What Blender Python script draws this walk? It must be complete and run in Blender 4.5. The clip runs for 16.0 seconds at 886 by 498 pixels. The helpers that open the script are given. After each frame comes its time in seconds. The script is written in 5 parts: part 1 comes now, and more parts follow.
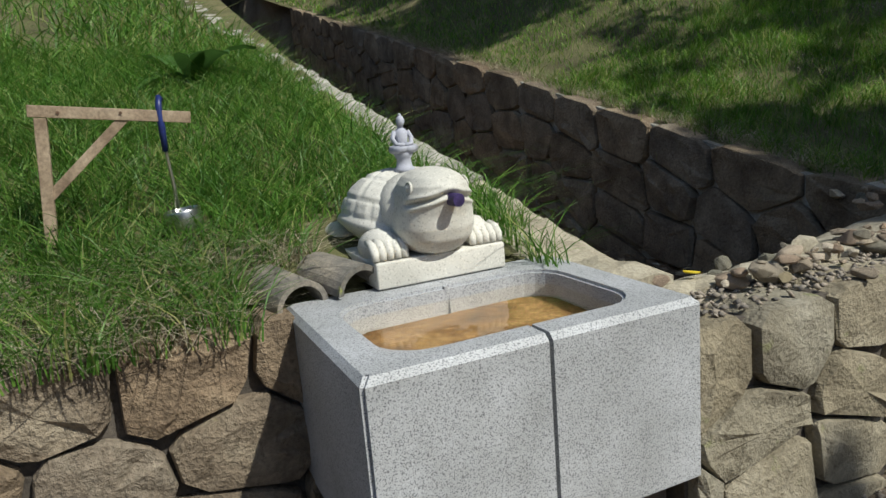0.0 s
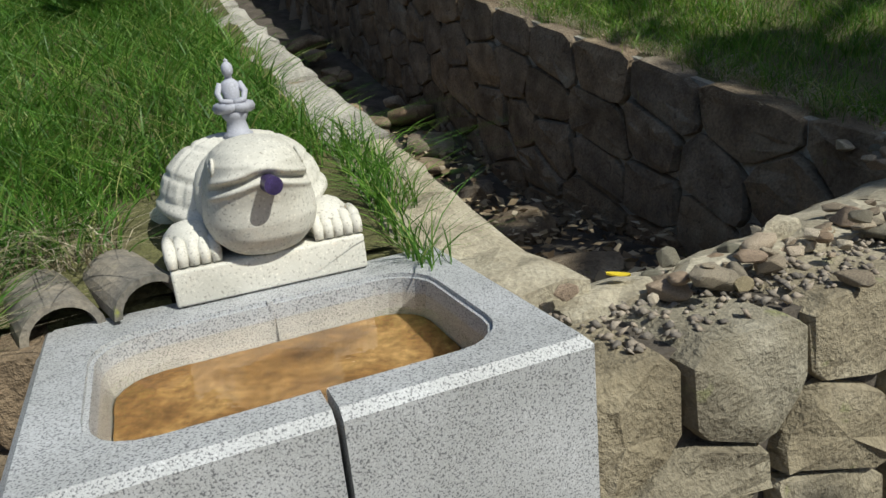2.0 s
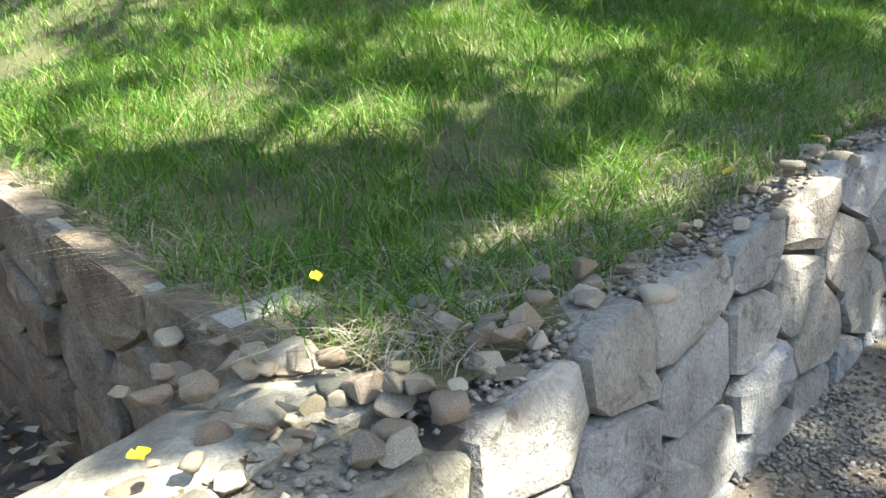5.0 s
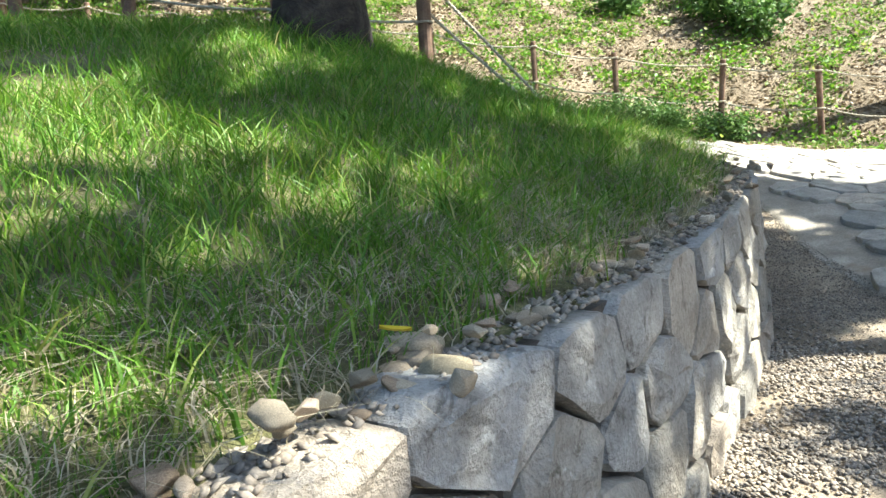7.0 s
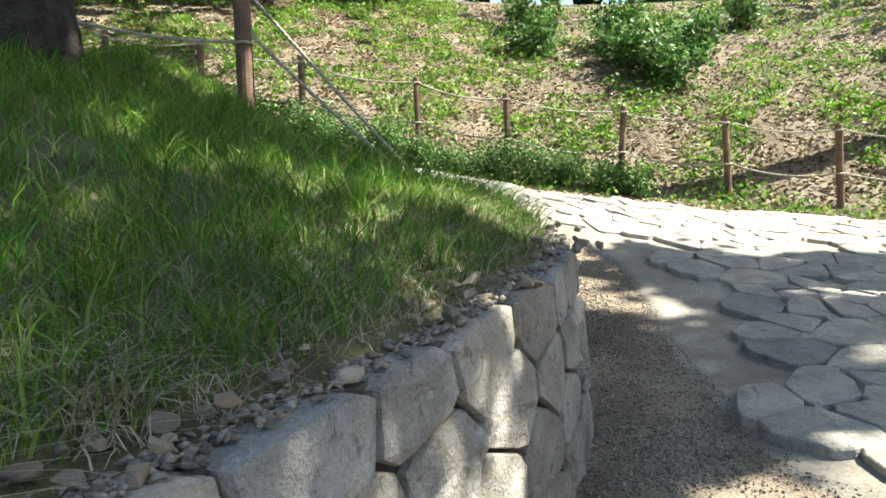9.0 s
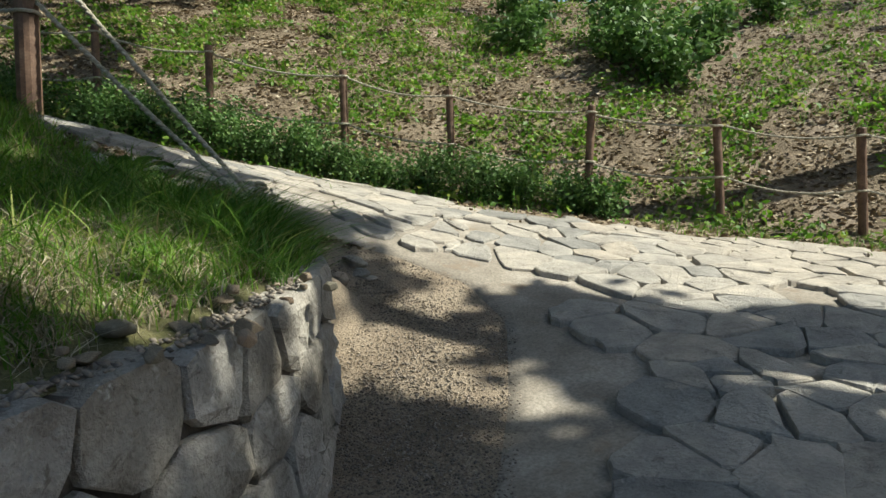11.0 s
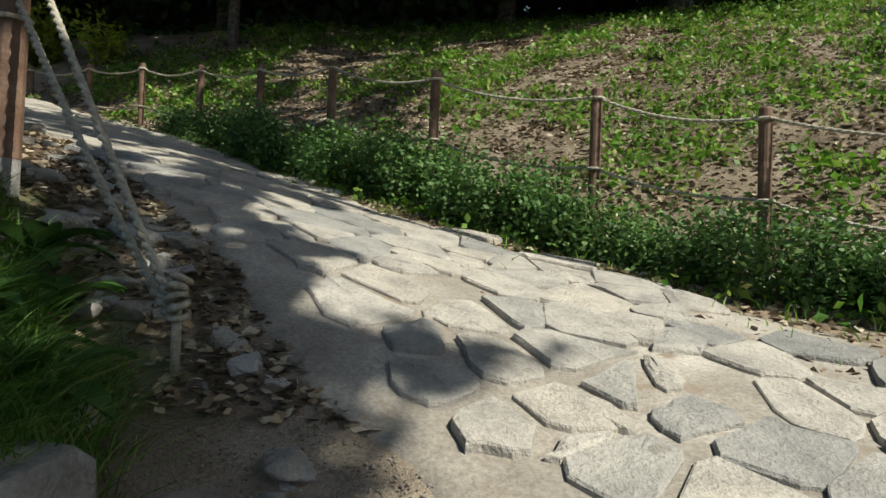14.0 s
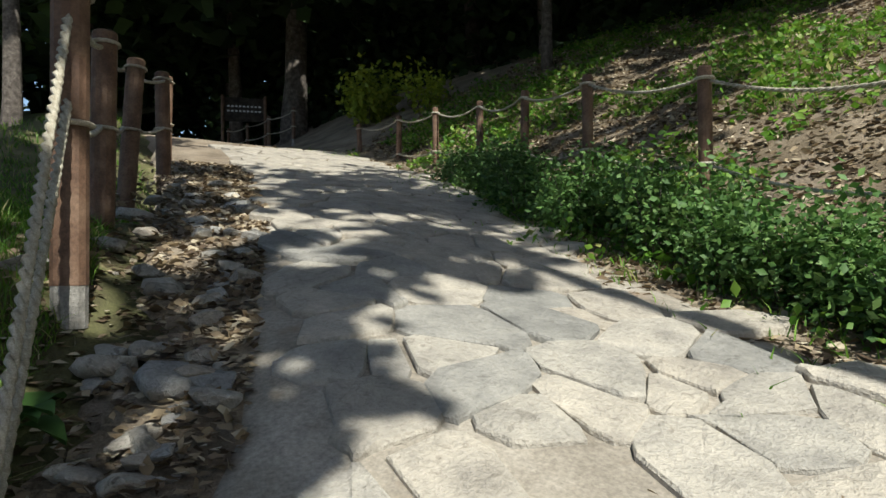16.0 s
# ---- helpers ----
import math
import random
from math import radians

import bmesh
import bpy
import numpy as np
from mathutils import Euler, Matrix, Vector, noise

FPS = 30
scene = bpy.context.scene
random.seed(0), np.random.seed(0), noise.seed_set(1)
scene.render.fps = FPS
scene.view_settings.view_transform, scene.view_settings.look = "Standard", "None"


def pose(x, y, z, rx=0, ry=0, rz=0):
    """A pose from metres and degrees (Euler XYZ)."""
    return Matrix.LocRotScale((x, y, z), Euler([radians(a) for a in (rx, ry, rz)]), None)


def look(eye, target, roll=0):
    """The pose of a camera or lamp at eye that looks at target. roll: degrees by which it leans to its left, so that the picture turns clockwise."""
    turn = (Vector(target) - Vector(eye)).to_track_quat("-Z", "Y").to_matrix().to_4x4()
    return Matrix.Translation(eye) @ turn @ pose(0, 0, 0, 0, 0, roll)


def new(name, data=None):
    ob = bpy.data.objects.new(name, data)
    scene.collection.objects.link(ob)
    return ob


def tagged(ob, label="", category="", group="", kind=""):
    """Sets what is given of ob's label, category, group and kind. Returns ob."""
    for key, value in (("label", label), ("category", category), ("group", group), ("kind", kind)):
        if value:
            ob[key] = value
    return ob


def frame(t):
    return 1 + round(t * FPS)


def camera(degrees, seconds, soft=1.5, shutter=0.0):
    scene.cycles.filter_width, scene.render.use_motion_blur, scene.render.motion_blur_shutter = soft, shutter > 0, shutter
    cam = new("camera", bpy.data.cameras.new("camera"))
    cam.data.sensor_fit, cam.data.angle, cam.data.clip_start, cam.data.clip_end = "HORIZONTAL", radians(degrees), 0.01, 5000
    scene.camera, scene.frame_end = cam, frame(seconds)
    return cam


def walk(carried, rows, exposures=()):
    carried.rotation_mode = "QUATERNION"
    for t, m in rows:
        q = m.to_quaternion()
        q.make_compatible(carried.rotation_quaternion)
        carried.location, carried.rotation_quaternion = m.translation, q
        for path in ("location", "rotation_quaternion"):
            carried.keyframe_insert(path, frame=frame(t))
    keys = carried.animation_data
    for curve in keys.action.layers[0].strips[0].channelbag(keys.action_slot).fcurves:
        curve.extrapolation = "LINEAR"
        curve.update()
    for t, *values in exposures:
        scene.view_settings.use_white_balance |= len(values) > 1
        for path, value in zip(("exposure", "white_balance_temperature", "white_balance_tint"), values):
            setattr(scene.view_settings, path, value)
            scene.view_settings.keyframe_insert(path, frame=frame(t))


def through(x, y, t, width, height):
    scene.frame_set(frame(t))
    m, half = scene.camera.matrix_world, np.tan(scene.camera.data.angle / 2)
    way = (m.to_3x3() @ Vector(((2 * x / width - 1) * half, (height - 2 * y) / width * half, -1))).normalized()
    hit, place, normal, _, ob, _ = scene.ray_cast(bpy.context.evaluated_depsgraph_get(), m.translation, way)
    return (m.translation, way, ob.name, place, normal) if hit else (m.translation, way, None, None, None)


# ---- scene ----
cam = camera(64.2, 16.0)
PATH = [
    (0, (0.062, -0.077, 1.482), (-0.013, 1.879, 1.072), -4.7),
    (0.5, (0.174, -0.001, 1.47), (0.095, 1.946, 1.019), -5.1),
    (1, (0.211, 0.249, 1.463), (0.134, 2.188, 0.977), -5.4),
    (1.5, (0.325, 0.496, 1.482), (0.208, 2.425, 0.964), -5.2),
    (2, (0.584, 0.69, 1.464), (0.427, 2.595, 0.874), -5.8),
    (2.5, (0.816, 0.899, 1.446), (0.684, 2.785, 0.794), -5.5),
    (3, (0.962, 1.097, 1.461), (1.057, 2.976, 0.781), -5.8),
    (3.5, (1.171, 1.262, 1.421), (1.484, 3.102, 0.704), -8.1),
    (4, (1.504, 1.414, 1.473), (1.873, 3.239, 0.743), -8.5),
    (4.5, (1.933, 1.676, 1.448), (2.447, 3.51, 0.839), -7.6),
    (5, (2.437, 1.962, 1.423), (3.068, 3.8, 0.95), -6.9),
    (5.2, (2.651, 2.082, 1.439), (3.316, 3.916, 0.999), -6.7),
    (7.3, (4.736, 3.104, 1.287), (5.772, 4.805, 1.103), -4.6),
    (7.5, (4.918, 3.146, 1.291), (5.975, 4.837, 1.129), -4.5),
    (8, (5.387, 3.306, 1.318), (6.481, 4.975, 1.18), -4.1),
    (8.5, (5.884, 3.533, 1.336), (6.991, 5.194, 1.212), -3.8),
    (9, (6.388, 3.649, 1.379), (7.509, 5.301, 1.259), -2.8),
    (11.3, (9.014, 4.518, 1.443), (9.971, 6.273, 1.368), -1.6),
    (11.5, (9.201, 4.617, 1.443), (10.046, 6.428, 1.372), -1.8),
    (12, (9.764, 5.015, 1.485), (10.44, 6.896, 1.415), -1.9),
    (12.5, (10.267, 5.418, 1.551), (10.753, 7.357, 1.482), -1.3),
    (13, (10.636, 5.859, 1.614), (10.893, 7.842, 1.558), -1.0),
    (13.5, (11.036, 6.327, 1.695), (11.09, 8.326, 1.724), 1.6),
    (14, (11.326, 6.839, 1.796), (11.239, 8.836, 1.851), 1.8),
    (14.5, (11.592, 7.337, 1.937), (11.347, 9.321, 2.002), 2.2),
    (15, (11.759, 7.86, 2.056), (11.256, 9.795, 2.115), 2.3),
    (15.5, (12.015, 8.261, 2.191), (11.22, 10.095, 2.256), 0.5),
    (16, (12.057, 8.709, 2.346), (10.961, 10.381, 2.412), -0.8),
]
EXPOSURES = [(0.0, -0.12, 6300, 5), (2.5, -0.1, 6400, 4), (3.5, 0.55, 6400, 4), (5.0, 2.2, 6350, 3), (9.0, 1.8, 6600, 3), (11.3, 0.5, 6600, 3), (13.0, 0.3, 6550, 4), (16.0, 0.45, 6300, 5)]
walk(cam, [(t, look(eye, target, roll)) for t, eye, target, roll in PATH], EXPOSURES)


# ---- light ----
world = bpy.data.worlds.new("sky")
scene.world = world
world.use_nodes = True
wn = world.node_tree
sky = wn.nodes.new("ShaderNodeTexSky")
sky.sky_type, sky.sun_disc = "NISHITA", False
sky.sun_elevation, sky.sun_rotation = radians(48), radians(124)
sky.air_density, sky.dust_density = 1.0, 1.2
wn.links.new(sky.outputs[0], wn.nodes["Background"].inputs[0])
wn.nodes["Background"].inputs[1].default_value = 0.11
SUN_WAY = Vector((0.83 * math.cos(radians(48)), -0.56 * math.cos(radians(48)), math.sin(radians(48)))).normalized()
sun = new("sun", bpy.data.lights.new("sun", "SUN"))
sun.data.energy, sun.data.angle, sun.data.color = 5.0, radians(0.55), (1.0, 0.95, 0.86)
sun.rotation_euler = SUN_WAY.to_track_quat("Z", "Y").to_euler()

# ---- plan: u runs along the front wall, v into the bank behind it ----
UX, UY = 0.893, 0.450
OX, OY = -0.233, 1.558


def W(u, v, z=0.0):
    return Vector((OX + u * UX - v * UY, OY + u * UY + v * UX, z))


def to_uv(x, y):
    return (x - OX) * UX + (y - OY) * UY, -(x - OX) * UY + (y - OY) * UX


TURN = math.degrees(math.atan2(UY, UX))
LINE = np.array([(-6, -2, -.2), (-2, 0, -.18), (1, 1, -.15), (4.5, 2.6, -.12), (7.5, 4.2, -.03), (9.3, 5.6, .08), (11, 6.6, .33), (11.9, 7.6, .67), (12, 9, 1.06),
                 (11.8, 10.3, 1.44), (11.3, 11.5, 1.8), (10.3, 12.8, 2.25), (8.9, 14.2, 2.75), (7.2, 15.7, 3.2), (5, 17.3, 3.85), (2, 19, 4.75), (-2, 20.5, 5.5), (-8, 22, 6.0)])
FENCE = np.array([(18.2, 5.6), (17.5, 7.2), (16.7, 8.75), (15.84, 9.93), (14.74, 11.09), (13.465, 12.13), (12.33, 12.93), (10.87, 13.95), (9.63, 14.85), (8.45, 15.9), (7.2, 17.05), (5.9, 17.95), (4.55, 18.75), (3.1, 19.5)])


def resample(pts, step):
    pts = np.array(pts, float)
    d = np.r_[0, np.cumsum(np.linalg.norm(np.diff(pts, axis=0), axis=1))]
    s = np.linspace(0, d[-1], max(2, int(d[-1] / step)))
    return np.stack([np.interp(s, d, pts[:, k]) for k in range(pts.shape[1])], 1)


LINE_S, FENCE_S = resample(LINE, 0.4), resample(FENCE, 0.4)
FENCE_T = np.gradient(FENCE_S, axis=0)
FENCE_T /= np.linalg.norm(FENCE_T, axis=1)[:, None]


def beyond_fence(x, y):
    """Metres past the fence, towards the hillside; negative on the path's side."""
    x, y = np.asarray(x, float), np.asarray(y, float)
    dx, dy = x[..., None] - FENCE_S[:, 0], y[..., None] - FENCE_S[:, 1]
    n = np.argmin(dx * dx + dy * dy, -1)
    dx, dy = np.take_along_axis(dx, n[..., None], -1)[..., 0], np.take_along_axis(dy, n[..., None], -1)[..., 0]
    t = FENCE_T[n]
    return dx * t[..., 1] - dy * t[..., 0]


def way_height(x, y):
    x, y = np.asarray(x, float), np.asarray(y, float)
    d = (x[..., None] - LINE_S[:, 0]) ** 2 + (y[..., None] - LINE_S[:, 1]) ** 2
    d = d - d.min(-1, keepdims=True)
    w = np.exp(-d / 2.2)
    z = (w * LINE_S[:, 2]).sum(-1) / w.sum(-1)
    # the climbing path tips towards the fence
    left = np.clip(np.interp(y, LINE[6:13, 1], LINE[6:13, 0]) - x, 0, 1.5)
    return z + 0.085 * left * np.clip((y - 8.6) / 1.4, 0, 1)


def ground_height(x, y):
    z = way_height(x, y)
    b = beyond_fence(x, y) + 0.3
    up = np.maximum(b, 0)
    return z + 0.62 * (np.sqrt(up * up + 0.09) - 0.3) * np.exp(-up / 40)


def wall_top(u):
    return np.interp(u, [1, 3.5, 4.7, 6.2, 7.2, 8.5, 10.5, 12.0, 12.8], [.7, .71, .75, .84, .9, .98, 1.12, 1.24, 1.31])


WALL_LINE = [(1.1, 0.06), (3.0, 0.08), (4.3, 0.12), (5.2, 0.09), (6.2, 0.0), (7.2, -0.09), (8.7, -0.09), (9.7, -0.03), (10.5, 0.12), (11.3, 0.5), (12.0, 1.0), (12.65, 1.68)]
WALL_S = resample(WALL_LINE, 0.1)


def lawn_edge(u):
    """The wall's line as v of u."""
    return np.interp(u, WALL_S[:, 0], WALL_S[:, 1])


def lawn_height(u, v):
    u, v = np.asarray(u, float), np.asarray(v, float)
    k = np.clip(0.24 + (u - 3.6) * 0.042, 0.24, 0.46)
    w = np.maximum(v - lawn_edge(np.minimum(u, 12.6)), 0)
    z = wall_top(u) - 0.05 + k * np.where(w < 3.4, w, 3.4 + (w - 3.4) * np.clip(1 - (u - 6.5) * 0.3, 0.12, 1))
    side = np.clip((u - 3.6) / 1.6, 0, 1)
    z = z * side + (1 - side) * (0.76 + 0.225 * np.maximum(v - 1.1, 0))
    x, y = OX + u * UX - v * UY, OY + u * UY + v * UX
    edge = path_left_distance(x, y)
    lim = way_height(x, y) + np.where(edge > 0, 0.8 * edge, 0.25 * edge)
    lim = lim + 0.42 * np.exp(-((x - 10.15) ** 2 + (y - 8.45) ** 2) / 0.4) * np.clip((12.72 - u) / 0.12, 0, 1)
    h = np.clip(0.5 + 0.5 * (lim - z) / 0.3, 0, 1)
    return lim * (1 - h) + z * h - 0.3 * h * (1 - h)


PATH_LEFT = [(10.2, 3.2), (9.5, 4.4), (9.45, 5.3), (10.3, 6.6), (10.87, 7.3), (11.15, 7.7), (11.42, 8.1), (11.5, 8.7), (11.2, 9.2), (10.85, 9.45), (10.5, 9.85), (10.15, 10.4), (9.2, 11.35), (7.6, 12.9), (5, 15.0), (2, 16.9)]
PATH_RIGHT = [(16.0, 2.6), (16.9, 5.5), (16.1, 7.8), (15.0, 9.35), (13.9, 10.45), (12.75, 11.4), (11.65, 12.3), (10.2, 13.5), (8.5, 15.35), (6.2, 17.2), (3.0, 19.1)]
BANK_LINE = resample([(10.3, 8.8), (9.5, 9.9), (8.75, 10.75), (7.3, 11.8), (5.9, 12.9), (3.2, 14.9), (0, 16.6)], 0.3)


def path_left_distance(x, y):
    """Metres from the path's loose edge up the bank; negative towards the path."""
    x, y = np.asarray(x, float), np.asarray(y, float)
    dx, dy = x[..., None] - BANK_LINE[:, 0], y[..., None] - BANK_LINE[:, 1]
    n = np.argmin(dx * dx + dy * dy, -1)
    t = np.gradient(BANK_LINE, axis=0)
    t = (t / np.linalg.norm(t, axis=1)[:, None])[n]
    dx, dy = np.take_along_axis(dx, n[..., None], -1)[..., 0], np.take_along_axis(dy, n[..., None], -1)[..., 0]
    return -(dx * t[..., 1] - dy * t[..., 0])


def bank_height(u, v):
    return 0.8 + 0.31 * np.maximum(np.asarray(v, float) - 0.75, 0) + 0 * np.asarray(u, float)


def curb_u(v):
    return 1.36 - 0.09 * (np.asarray(v, float) - 0.5)


def far_top(v):
    return 0.8 + 0.225 * (np.asarray(v, float) - 1.2)


def pit_height(u, v):
    v = np.asarray(v, float)
    return -0.12 + 0.24 * np.maximum(v - 4.2, 0) + 0 * np.asarray(u, float)

# ---- materials ----
def material(name, rough=0.8, metal=0.0):
    m = bpy.data.materials.new(name)
    m.use_nodes = True
    nt = m.node_tree
    b = nt.nodes["Principled BSDF"]
    b.inputs["Roughness"].default_value, b.inputs["Metallic"].default_value = rough, metal
    return m, nt, b


def node(nt, kind, **values):
    n = nt.nodes.new(kind)
    for k, v in values.items():
        n.inputs[k.replace("_", " ")].default_value = v
    return n


def ramp(nt, fac, stops):
    r = nt.nodes.new("ShaderNodeValToRGB")
    while len(r.color_ramp.elements) < len(stops):
        r.color_ramp.elements.new(0.5)
    for e, (p, c) in zip(r.color_ramp.elements, stops):
        e.position, e.color = p, (*c, 1)
    nt.links.new(fac, r.inputs[0])
    return r.outputs[0]


def mix(nt, fac, a, b, mode="MIX"):
    n = nt.nodes.new("ShaderNodeMix")
    n.data_type, n.blend_type = "RGBA", mode
    for socket, v in ((n.inputs[0], fac), (n.inputs[6], a), (n.inputs[7], b)):
        if isinstance(v, (int, float)):
            socket.default_value = v
        elif isinstance(v, tuple):
            socket.default_value = (*v, 1)
        else:
            nt.links.new(v, socket)
    return n.outputs[2]


def noise_of(nt, coord, scale, detail=5.0, rough=0.6):
    n = node(nt, "ShaderNodeTexNoise", Scale=scale, Detail=detail, Roughness=rough)
    nt.links.new(coord, n.inputs["Vector"])
    return n.outputs["Fac"]


def bump(nt, b, height, strength=0.4, distance=0.01):
    n = node(nt, "ShaderNodeBump", Strength=strength, Distance=distance)
    nt.links.new(height, n.inputs["Height"])
    nt.links.new(n.outputs[0], b.inputs["Normal"])


def surface(name, stops, scale=4.0, fine=60.0, rough=0.85, strength=0.5, distance=0.01, per=None, shift=None, spots=None, metal=0.0, local=False, grainy=0.75, crack=0.0):
    """A grained surface: colour by a broad noise, broken by a fine one. per: 'object' or 'island' spread between pieces; spots: colour, scale and cut."""
    m, nt, b = material(name, rough, metal)
    tc = nt.nodes.new("ShaderNodeTexCoord") if local else nt.nodes.new("ShaderNodeNewGeometry")
    co = tc.outputs["Object"] if local else tc.outputs["Position"]
    broad, grain = noise_of(nt, co, scale), noise_of(nt, co, fine, 3.0, 0.7)
    c = ramp(nt, broad, stops)
    g = ramp(nt, grain, [(0.3, (0.55, 0.55, 0.55)), (0.7, (1.25, 1.25, 1.25))])
    c = mix(nt, grainy, c, g, "MULTIPLY")
    if crack:
        # thin dark fissures and pits
        vo = node(nt, "ShaderNodeTexNoise", Scale=scale * 2.3, Detail=8.0, Roughness=0.72, Distortion=1.4)
        nt.links.new(co, vo.inputs["Vector"])
        line = ramp(nt, vo.outputs["Fac"], [(0.36, (0.45, 0.43, 0.4)), (0.44, (1, 1, 1)), (0.6, (1, 1, 1)), (0.72, (1.22, 1.21, 1.18))])
        c = mix(nt, crack, c, line, "MULTIPLY")
    if per:
        r = nt.nodes.new("ShaderNodeObjectInfo").outputs["Random"] if per == "object" else nt.nodes.new("ShaderNodeNewGeometry").outputs["Random Per Island"]
        c = mix(nt, 0.85, c, ramp(nt, r, shift), "MULTIPLY")
    if spots:
        s = noise_of(nt, co, spots[1], 4.0, 0.65)
        f = ramp(nt, s, [(spots[2], (0, 0, 0)), (min(spots[2] + 0.08, 1), (1, 1, 1))])
        c = mix(nt, f, c, spots[0])
    nt.links.new(c, b.inputs["Base Color"])
    both = nt.nodes.new("ShaderNodeMath")
    both.operation = "ADD"
    nt.links.new(broad, both.inputs[0]), nt.links.new(grain, both.inputs[1])
    bump(nt, b, both.outputs[0], strength, distance)
    return m


def granite(name, base, dark, rough=0.75, cut=0.42, scale=165.0):
    m, nt, b = material(name, rough)
    g = nt.nodes.new("ShaderNodeNewGeometry").outputs["Position"]
    s = noise_of(nt, g, scale, 2.0, 0.6)
    speck = ramp(nt, s, [(cut - 0.06, dark), (cut + 0.05, base), (0.62, base), (0.7, tuple(min(1, c * 1.3) for c in base))])
    stain = ramp(nt, noise_of(nt, g, 3.0, 6.0, 0.65), [(0.3, (0.72, 0.72, 0.7)), (0.65, (1.05, 1.05, 1.05))])
    c = mix(nt, 0.9, speck, stain, "MULTIPLY")
    nt.links.new(c, b.inputs["Base Color"])
    bump(nt, b, s, 0.25, 0.003)
    return m


GREY_SHIFT = [(0.0, (0.72, 0.68, 0.62)), (0.3, (1.0, 0.96, 0.9)), (0.6, (0.86, 0.88, 0.92)), (0.85, (1.15, 1.08, 0.98)), (1.0, (0.95, 0.82, 0.7))]
MAT_WALL = surface("weathered_wall_stone", [(0.25, (0.2, 0.18, 0.155)), (0.5, (0.37, 0.355, 0.325)), (0.75, (0.5, 0.49, 0.46))], 3.5, 55, 0.9, 0.8, 0.02, "object", GREY_SHIFT, ((0.56, 0.56, 0.53), 9.0, 0.66), grainy=0.55, crack=0.9)
MAT_FARWALL = surface("mossy_channel_stone", [(0.25, (0.11, 0.085, 0.06)), (0.5, (0.24, 0.19, 0.135)), (0.75, (0.4, 0.34, 0.25))], 4.0, 50, 0.9, 0.9, 0.02, "object", GREY_SHIFT, ((0.2, 0.19, 0.07), 7.0, 0.68), crack=0.8)
MAT_BROWN = surface("tan_mossy_wall_stone", [(0.25, (0.15, 0.125, 0.085)), (0.5, (0.3, 0.265, 0.19)), (0.75, (0.44, 0.4, 0.31))], 3.5, 55, 0.9, 0.8, 0.02, "object", GREY_SHIFT, ((0.24, 0.24, 0.12), 6.0, 0.64), grainy=0.6, crack=0.9)
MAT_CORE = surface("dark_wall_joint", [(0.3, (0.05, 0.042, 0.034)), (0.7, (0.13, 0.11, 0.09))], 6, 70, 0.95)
MAT_CAP = surface("pale_capstone", [(0.25, (0.24, 0.22, 0.19)), (0.5, (0.4, 0.38, 0.33)), (0.75, (0.55, 0.52, 0.46))], 4.0, 60, 0.9, 0.8, 0.015)
MAT_SAND = surface("sandy_capstone", [(0.25, (0.24, 0.205, 0.145)), (0.5, (0.4, 0.355, 0.265)), (0.75, (0.54, 0.495, 0.39))], 5.0, 70, 0.9, 0.7, 0.012)
MAT_PEBBLE = surface("river_pebble", [(0.3, (0.2, 0.175, 0.14)), (0.5, (0.34, 0.3, 0.245)), (0.7, (0.48, 0.44, 0.37))], 14, 120, 0.8, 0.5, 0.006, "object",
                     [(0.0, (0.4, 0.45, 0.4)), (0.2, (0.7, 0.66, 0.58)), (0.35, (0.85, 0.66, 0.5)), (0.5, (0.55, 0.54, 0.5)), (0.65, (1.2, 1.1, 0.95)), (0.78, (0.9, 0.72, 0.6)), (0.9, (1.7, 1.65, 1.55)), (1.0, (0.75, 0.68, 0.45))], local=True)
MAT_FLAG = surface("bluish_flagstone", [(0.25, (0.26, 0.245, 0.225)), (0.5, (0.41, 0.385, 0.345)), (0.75, (0.54, 0.5, 0.44))], 4.5, 45, 0.85, 0.8, 0.02, "object",
                   [(0.0, (0.52, 0.55, 0.57)), (0.15, (0.7, 0.72, 0.73)), (0.3, (0.92, 0.92, 0.9)), (0.6, (1.06, 1.02, 0.95)), (0.8, (0.82, 0.83, 0.82)), (1.0, (1.05, 0.98, 0.88))], grainy=0.4, crack=0.5)
MAT_MORTAR = surface("pale_mortar", [(0.25, (0.17, 0.145, 0.115)), (0.5, (0.32, 0.285, 0.235)), (0.75, (0.52, 0.475, 0.41))], 1.7, 50, 0.95, 0.5, 0.01, None, None, ((0.24, 0.19, 0.14), 2.6, 0.6))
MAT_EARTH = surface("trodden_earth", [(0.25, (0.13, 0.1, 0.07)), (0.5, (0.27, 0.215, 0.155)), (0.75, (0.4, 0.335, 0.25))], 1.6, 60, 0.95, 0.9, 0.02)
MAT_SOIL = surface("lawn_soil", [(0.3, (0.07, 0.06, 0.03)), (0.55, (0.13, 0.13, 0.05)), (0.75, (0.27, 0.22, 0.12))], 2.2, 60, 0.95, 0.8, 0.02)
MAT_LEAFSOIL = surface("leafy_hill_soil", [(0.3, (0.1, 0.075, 0.045)), (0.5, (0.2, 0.155, 0.1)), (0.7, (0.32, 0.255, 0.18))], 2.4, 45, 0.95, 1.0, 0.03)
MAT_GRAVEL = surface("gravel_stone", [(0.3, (0.17, 0.15, 0.13)), (0.6, (0.33, 0.295, 0.25))], 9, 90, 0.9, 0.3, 0.004, "island", [(0.0, (0.5, 0.5, 0.52)), (0.4, (0.95, 0.92, 0.88)), (0.7, (1.15, 1.05, 0.95)), (1.0, (1.5, 1.45, 1.38))])
